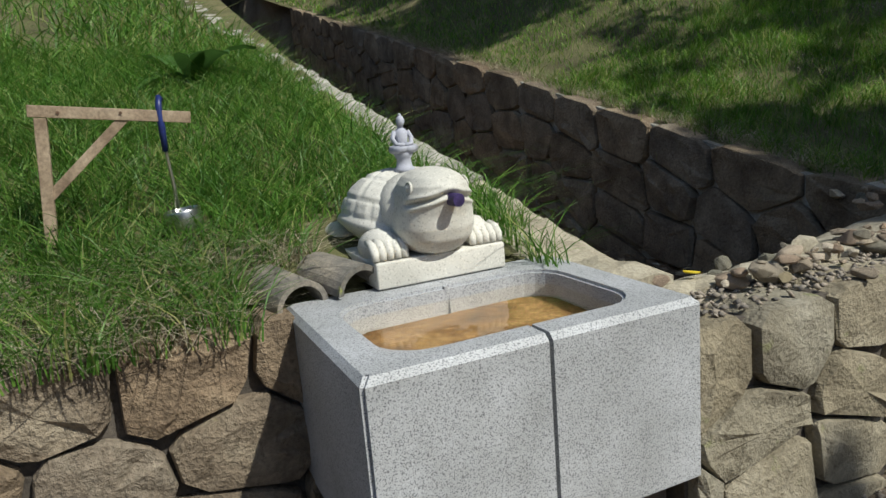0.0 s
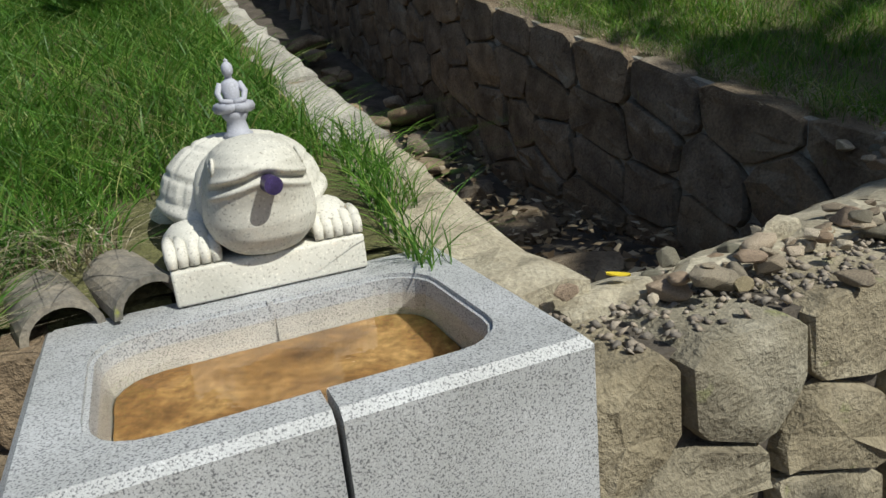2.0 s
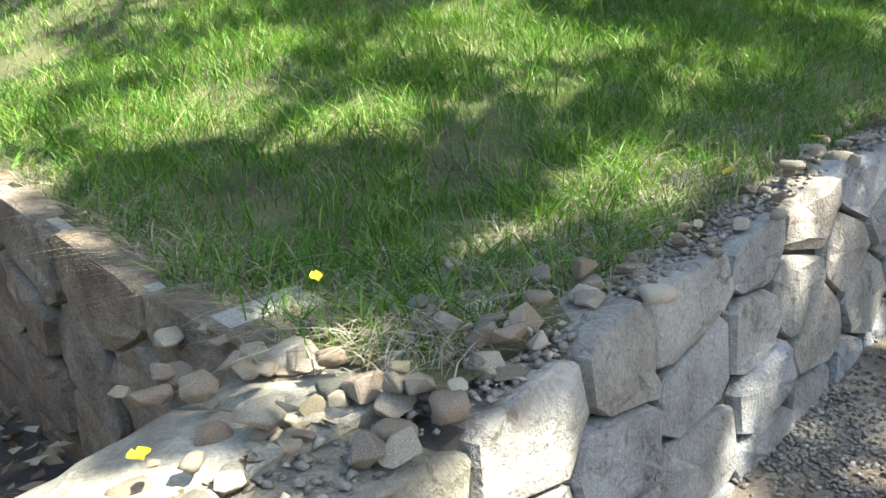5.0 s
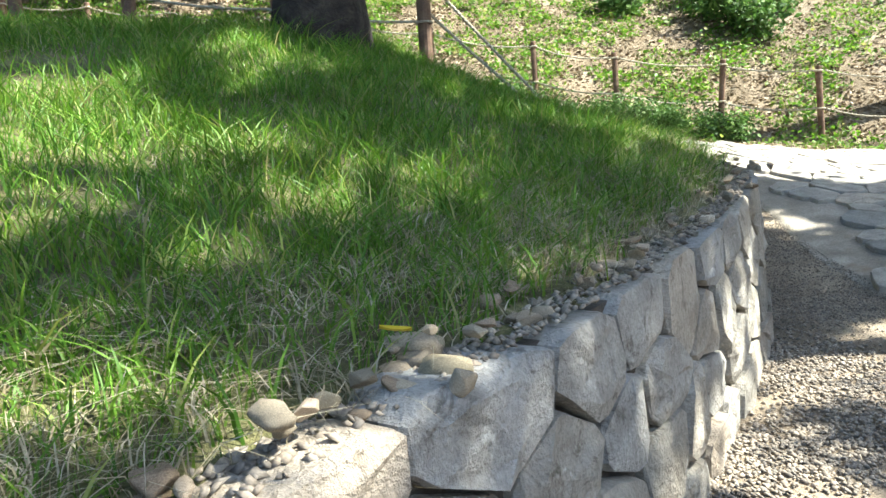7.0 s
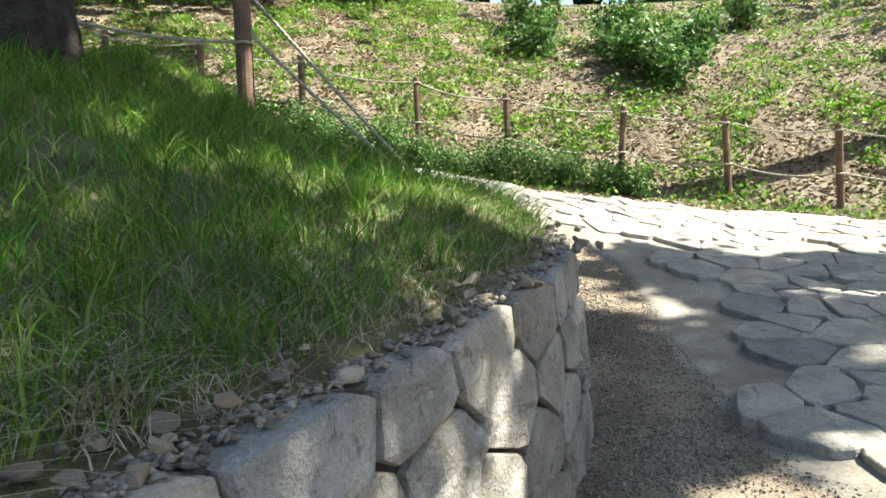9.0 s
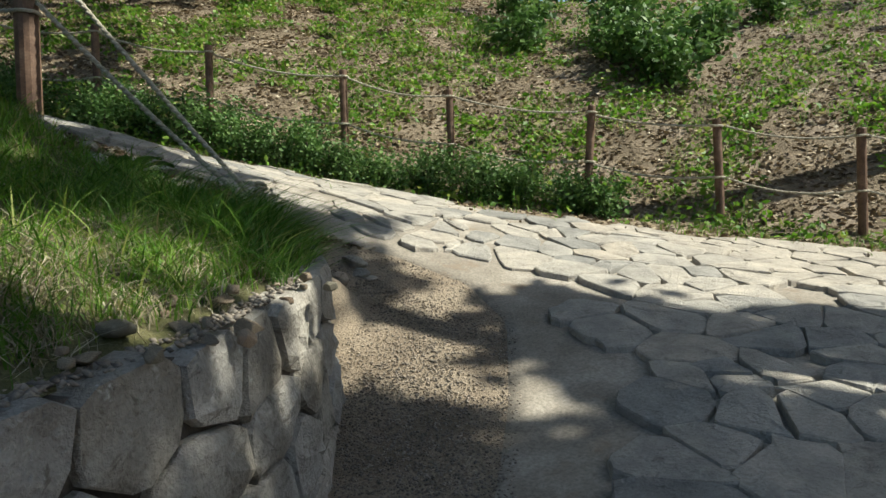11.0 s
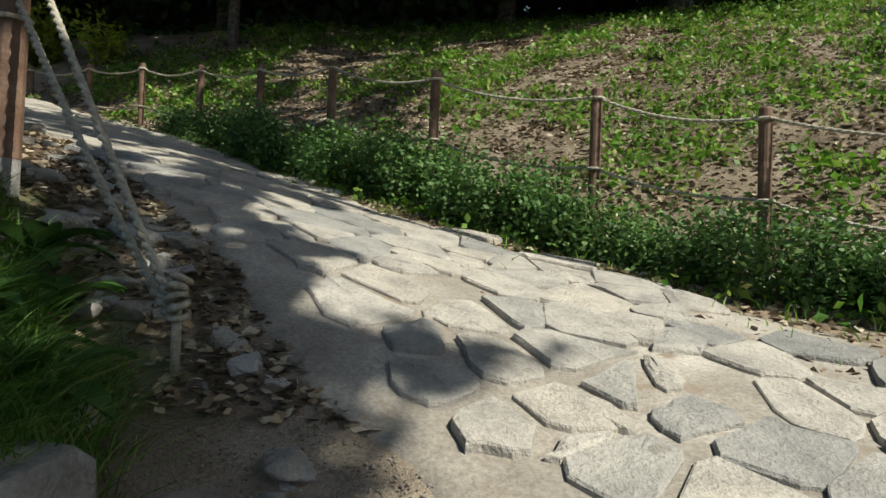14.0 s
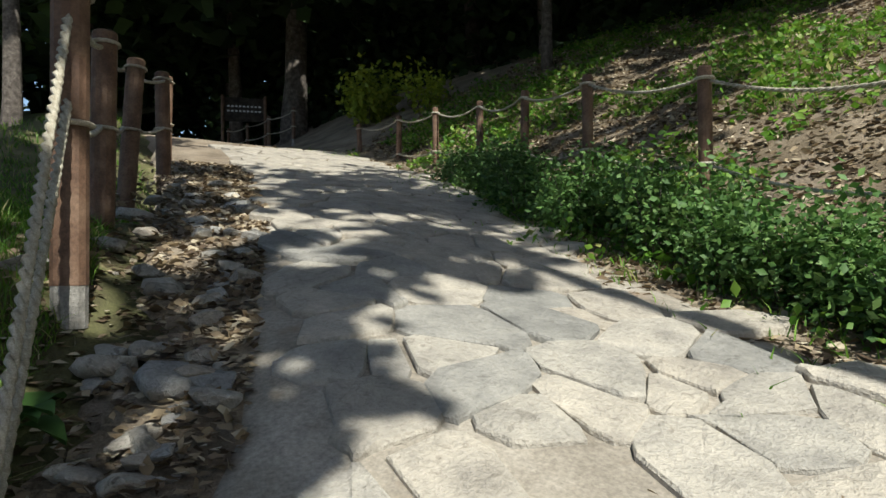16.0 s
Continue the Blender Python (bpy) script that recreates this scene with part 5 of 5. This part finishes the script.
leaves("fallen_leaves", np.stack([x, y, z + 0.015], 1), 0.04, MAT_LITTER, 91, 0.8, "brown leaves and twigs along the path's edge", "leaves")
n = 1500
u, v = r.uniform(1.5, 3.4, n), r.uniform(1.7, 6, n)
x, y = uv_xy(u, v)
leaves("fallen_leaves", np.stack([x, y, pit_height(u, v) + r.uniform(0.05, 0.22, n)], 1), 0.05, MAT_LITTER, 92, 0.8, "brown leaves on the channel floor", "leaves")
n = 900
u = r.uniform(1.9, 3.6, n)
v = 0.36 + r.uniform(0, 0.25, n)
x, y = uv_xy(u, v)
leaves("fallen_leaves", np.stack([x, y, wall_top(u) + 0.01 - np.clip((v - 0.4) * 0.3, 0, 0.1)], 1), 0.03, MAT_LITTER, 93, 0.85, "crumbled brown leaves on the wall top", "leaves")
YELLOW = [W(3.75, 0.85, 0.87), W(1.5, 0.42, 0.73), W(6.05, 0.12, 0.94), W(5.2, 0.2, 0.93), W(2.95, 0.28, 0.86), W(4.3, -0.5, -0.05), W(5.5, -0.7, 0.0)]
for p in YELLOW:
    bm = bmesh.new()
    rows = []
    for j in range(5):
        f = j / 4
        w = 0.02 * math.sin(math.pi * (0.08 + 0.84 * f))
        rows.append([bm.verts.new((f * 0.07 - 0.035, s * w, 0.008 * abs(s) + 0.012 * f * f)) for s in (-1, 0, 1)])
    for q, s in zip(rows, rows[1:]):
        for j in range(2):
            bm.faces.new((q[j], q[j + 1], s[j + 1], s[j]))
    ob = part("yellow_leaf", bm, MAT_YELLOW, None, smooth=True)
    ob.matrix_world = pose(p.x, p.y, p.z + 0.015, 0, 0, r.uniform(0, 360))
    tagged(ob, "single yellow fallen leaf lying on stone", "leaf", "yellow fallen leaves")


# ---- trees ----
def tree(x, y, z, r0, high, crown, leaf_n, leaf, mat, seed, label, crown_z=0.6, flare=1.35, group="", lean=(0, 0), limbs=9, bark=MAT_BARK):
    rt = np.random.default_rng(seed)
    thing = empty("tree", pose(x, y, z))
    bm = bmesh.new()
    pts = [Vector((lean[0] * f * high + 0.12 * math.sin(f * 5 + seed), lean[1] * f * high + 0.12 * math.cos(f * 4 + seed) - 0.12, f * high)) for f in (0, 0.02, 0.06, 0.15, 0.35, 0.6, 0.85, 1.0)]
    pts[0] = pts[0] - Vector((0, 0, 0.5))
    tube(bm, pts, [r0 * flare * 1.15, r0 * flare, r0 * 1.1, r0 * 0.98, r0 * 0.85, r0 * 0.62, r0 * 0.35, r0 * 0.12], 18)
    for w in bm.verts:
        a = math.atan2(w.co.y, w.co.x)
        k = 1 + 0.07 * math.sin(a * 5 + w.co.z) + 0.05 * math.sin(a * 9 - w.co.z * 3)
        w.co.x, w.co.y = w.co.x * k, w.co.y * k
    part("trunk", bm, bark, thing, smooth=True)
    tips = []
    for k in range(limbs):
        f = rt.uniform(crown_z - 0.1, 0.95)
        a = k * 2.4 + rt.normal() * 0.3
        root = Vector((lean[0] * f * high, lean[1] * f * high, f * high))
        out = crown * rt.uniform(0.6, 1.0)
        tip = root + Vector((out * math.cos(a), out * math.sin(a), out * rt.uniform(0.1, 0.5)))
        bm = bmesh.new()
        tube(bm, [root, root.lerp(tip, 0.5) + Vector((0, 0, 0.2)), tip], [r0 * 0.3, r0 * 0.18, r0 * 0.05], 7, caps=False)
        part("limb", bm, MAT_BARK, thing, smooth=True)
        tips += [root.lerp(tip, q) for q in (0.4, 0.6, 0.8, 1.0)]
    tips.append(Vector((lean[0] * high, lean[1] * high, high)))
    c = np.array([tuple(t) for t in tips])
    clump = c[rt.integers(0, len(c), 60)] + rt.normal(size=(60, 3)) * crown * 0.14
    at = clump[rt.integers(0, 60, leaf_n)] + rt.normal(size=(leaf_n, 3)) * crown * np.array([0.075, 0.075, 0.05])
    co, tri = leaf_arrays(at, leaf, rt, 0.4)
    ob = big_mesh("crown", co, tri, mat)
    ob.parent = thing
    return tagged(thing, label, "tree", group)


tree(6.6, 8.6, 2.35, 0.3, 11, 4.2, 9000, 0.17, MAT_CROWN, 1, "old dark tree with a flared trunk on the lawn", 0.62, 1.3, limbs=8, bark=MAT_DARKBARK)
# unseen trees, added so their crowns shade the lawn, the wall and the climbing path
SHADE = ((14.2, -1.2, 11.5, 3.6, 2700, (0, 0), 0.66), (13.9, 3.0, 11.5, 3.2, 3000, (0, 0), 0.68), (19.5, 8.8, 12.0, 1.9, 2600, (-0.345, -0.03), 0.84), (14.5, 4.2, 11.0, 1.5, 2000, (0.08, 0.22), 0.82),
         (18.1, 1.6, 11.5, 2.4, 5400, (-0.03, 0.09), 0.76), (8.5, -0.4, 10.5, 1.3, 1700, (-0.05, 0.16), 0.85), (11.0, 0.4, 11.5, 2.6, 1400, (-0.05, 0.18), 0.68),
         (8.0, -6.0, 10.0, 0.9, 900, (-0.21, 0.23), 0.9), (11.6, -3.6, 10.2, 0.9, 1700, (-0.265, 0.095), 0.92), (11.4, -2.4, 10.2, 1.0, 1500, (-0.18, 0.15), 0.92),
         (12.2, 2.3, 10.5, 1.7, 2600, (-0.11, 0.2), 0.84))
for k, (x, y, high, crown, count, lean, low) in enumerate(SHADE):
    tree(x, y, float(ground_height(x, y)) - 0.05, 0.17, high, crown, count, 0.17, MAT_CROWN, 20 + k, "leafy broad tree beside the open ground", low, group="shade trees", lean=lean)

# ---- woods behind ----
rw = np.random.default_rng(95)
for k, (x, y, r0) in enumerate(((-3.0, 23.8, 0.33), (-6.5, 24.5, 0.22), (1.5, 26.5, 0.2), (-1.0, 29, 0.24), (4.5, 25.5, 0.14), (5.8, 22.8, 0.1), (-8.5, 20.5, 0.22), (-5.5, 17.0, 0.2), (-9.5, 27, 0.25), (8.5, 27.5, 0.2), (-12, 19, 0.25), (3.0, 31, 0.25), (-4.5, 32, 0.25), (12, 26, 0.22), (-11, 14, 0.24), (16, 24, 0.25))):
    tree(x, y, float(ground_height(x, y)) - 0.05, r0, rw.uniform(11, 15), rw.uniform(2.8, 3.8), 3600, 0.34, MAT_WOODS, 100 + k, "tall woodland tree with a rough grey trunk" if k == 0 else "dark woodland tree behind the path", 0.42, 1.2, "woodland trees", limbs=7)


def woods(n, seed):
    r = np.random.default_rng(seed)
    a = r.uniform(0, 2 * math.pi, n)
    d = 27 + np.abs(r.normal(size=n)) * 9
    x, y = 5 + d * np.cos(a), 8 + d * np.sin(a)
    lo = ground_height(x, y)
    return np.stack([x, y, lo + r.uniform(0, 1, n) ** 0.8 * np.where(y > 18, 15, 7)], 1)


# Ring past the north side is added, unseen, to block sky and fill reflections.
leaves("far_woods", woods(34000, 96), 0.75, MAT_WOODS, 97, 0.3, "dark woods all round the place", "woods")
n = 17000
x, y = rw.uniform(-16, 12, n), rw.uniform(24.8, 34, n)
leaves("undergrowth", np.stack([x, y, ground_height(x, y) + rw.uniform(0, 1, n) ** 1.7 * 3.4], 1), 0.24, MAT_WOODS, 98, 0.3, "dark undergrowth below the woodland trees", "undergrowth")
# Leaf layer added above the woods to keep light off them.
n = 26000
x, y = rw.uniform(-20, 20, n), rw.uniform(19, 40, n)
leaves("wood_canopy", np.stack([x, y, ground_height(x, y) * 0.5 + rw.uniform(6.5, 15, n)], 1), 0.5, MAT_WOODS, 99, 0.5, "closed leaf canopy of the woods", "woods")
# No trunks here: an unseen leaf layer blocks sun from the wood's front.
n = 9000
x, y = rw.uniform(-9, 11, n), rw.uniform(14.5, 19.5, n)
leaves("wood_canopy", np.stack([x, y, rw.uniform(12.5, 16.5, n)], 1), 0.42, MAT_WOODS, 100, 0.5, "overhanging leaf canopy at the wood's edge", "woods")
# Unseen; moved towards the sun so its shadow falls on the fence's end.
h = hillside(2200, 1.0, 8, 104)
h = h[(h[:, 1] > 15.0) & (h[:, 0] < 10.5)]
leaves("wood_canopy", h + np.array([6.0, -4.04, 8.0]), 0.34, MAT_WOODS, 105, 0.5, "leaf canopy high over the fence's far end", "woods")
# Unseen leaf clumps above the open ground, added only to shade the lawn.
c = np.stack([rw.uniform(7, 14.2, 56), rw.uniform(4.4, 8.4, 56), rw.uniform(11, 13, 56)], 1)
h = c[rw.integers(0, 56, 4000)] + rw.normal(size=(4000, 3)) * 0.5
leaves("tree_canopy", h, 0.24, MAT_CROWN, 106, 0.5, "leaf canopy high over the lawn", "leaves")
# More unseen clumps, added to dapple the path's far stretch.
c = np.stack([rw.uniform(11, 15.5, 34), rw.uniform(8.8, 13, 34), rw.uniform(11, 13, 34)], 1)
h = c[rw.integers(0, 34, 1000)] + rw.normal(size=(1000, 3)) * 0.4
leaves("tree_canopy", h, 0.24, MAT_CROWN, 107, 0.5, "leaf canopy high over the climbing path", "leaves")
# Sparse unseen leaves, offset sunward, added to shade the upper hillside.
h = patchy(hillside(2600, 5.5, 15, 101), 0.16, 0.35)
leaves("wood_canopy", h + np.array([6.0, -4.04, 8.0]) + np.random.default_rng(102).normal(size=h.shape) * 0.5, 0.34, MAT_WOODS, 103, 0.5, "leaf canopy high over the hillside", "woods")
shrub(1.6, 21.6, float(ground_height(1.6, 21.6)), 0.75, 1.25, 1500, MAT_YELLOWBUSH, 401, "bright yellow-green bush beside the path", "bush", "bushes behind the path", 0.09)
shrub(3.4, 21.3, float(ground_height(3.4, 21.3)), 0.5, 1.0, 700, MAT_YELLOWBUSH, 402, "yellow-green bush in dappled light", "bush", "bushes behind the path", 0.08)
for k, (b, s) in enumerate(((4.2, 5), (4.6, 5.6), (5.2, 4.2), (5.0, 6.4), (3.6, 4.8), (6.0, 5.2), (7.5, 3.5), (7.2, 6.5))):
    i = min(int(s / 0.4) + 2, len(FENCE_S) - 1)
    x, y = FENCE_S[i, 0] + FENCE_T[i, 1] * b, FENCE_S[i, 1] - FENCE_T[i, 0] * b
    shrub(x, y, float(ground_height(x, y)), 0.7, 0.95, 900, MAT_BUSH, 410 + k, "dark green bush on the hillside", "bush", "bushes on the hillside", 0.08)


# ---- notice board at the wood's edge ----
def notice_board():
    x, y = -4.0, 22.7
    z = float(ground_height(x, y))
    thing = empty("notice_board", look((x, y, z), (11.8, 8.8, z)) @ pose(0, 0, 0, 90, 0, 180))
    bm = bmesh.new()
    box(bm, pose(0, 0, 1.35), (1.3, 0.05, 0.7), 0.01)
    part("panel", bm, MAT_DARKBARK, thing, "dark board")
    for sx in (-0.6, 0.6):
        bm = bmesh.new()
        tube(bm, [(sx, -0.05, -0.3), (sx, -0.05, 1.75)], 0.05, 10)
        part("post", bm, MAT_POST, thing)
    for row, h in enumerate((1.44, 1.3)):
        for k in range(9):
            for sy in (-1, 1):
                bm = bmesh.new()
                box(bm, pose(-0.44 + k * 0.11, sy * 0.028, h), (0.07, 0.004, 0.05))
                part("letter_bar", bm, MAT_PAINT, thing, "white painted bar")
    return tagged(thing, "dark notice board with two rows of white marks", "notice board")


MAT_PAINT = surface("white_paint", [(0.3, (0.7, 0.7, 0.68)), (0.7, (0.82, 0.82, 0.8))], 9, 80, 0.6, 0.1, 0.002)
notice_board()
for k in range(4):
    fence_post(-1.2 - k * 1.5, 21.9 + k * 0.55, float(ground_height(-1.2 - k * 1.5, 21.9 + k * 0.55)), 1.0, 0.05)
for k in range(3):
    for h in (0.9, 0.5):
        p, q = [(-1.2 - j * 1.5, 21.9 + j * 0.55) for j in (k, k + 1)]
        rope((*p, float(ground_height(*p)) + h), (*q, float(ground_height(*q)) + h), 0.05)
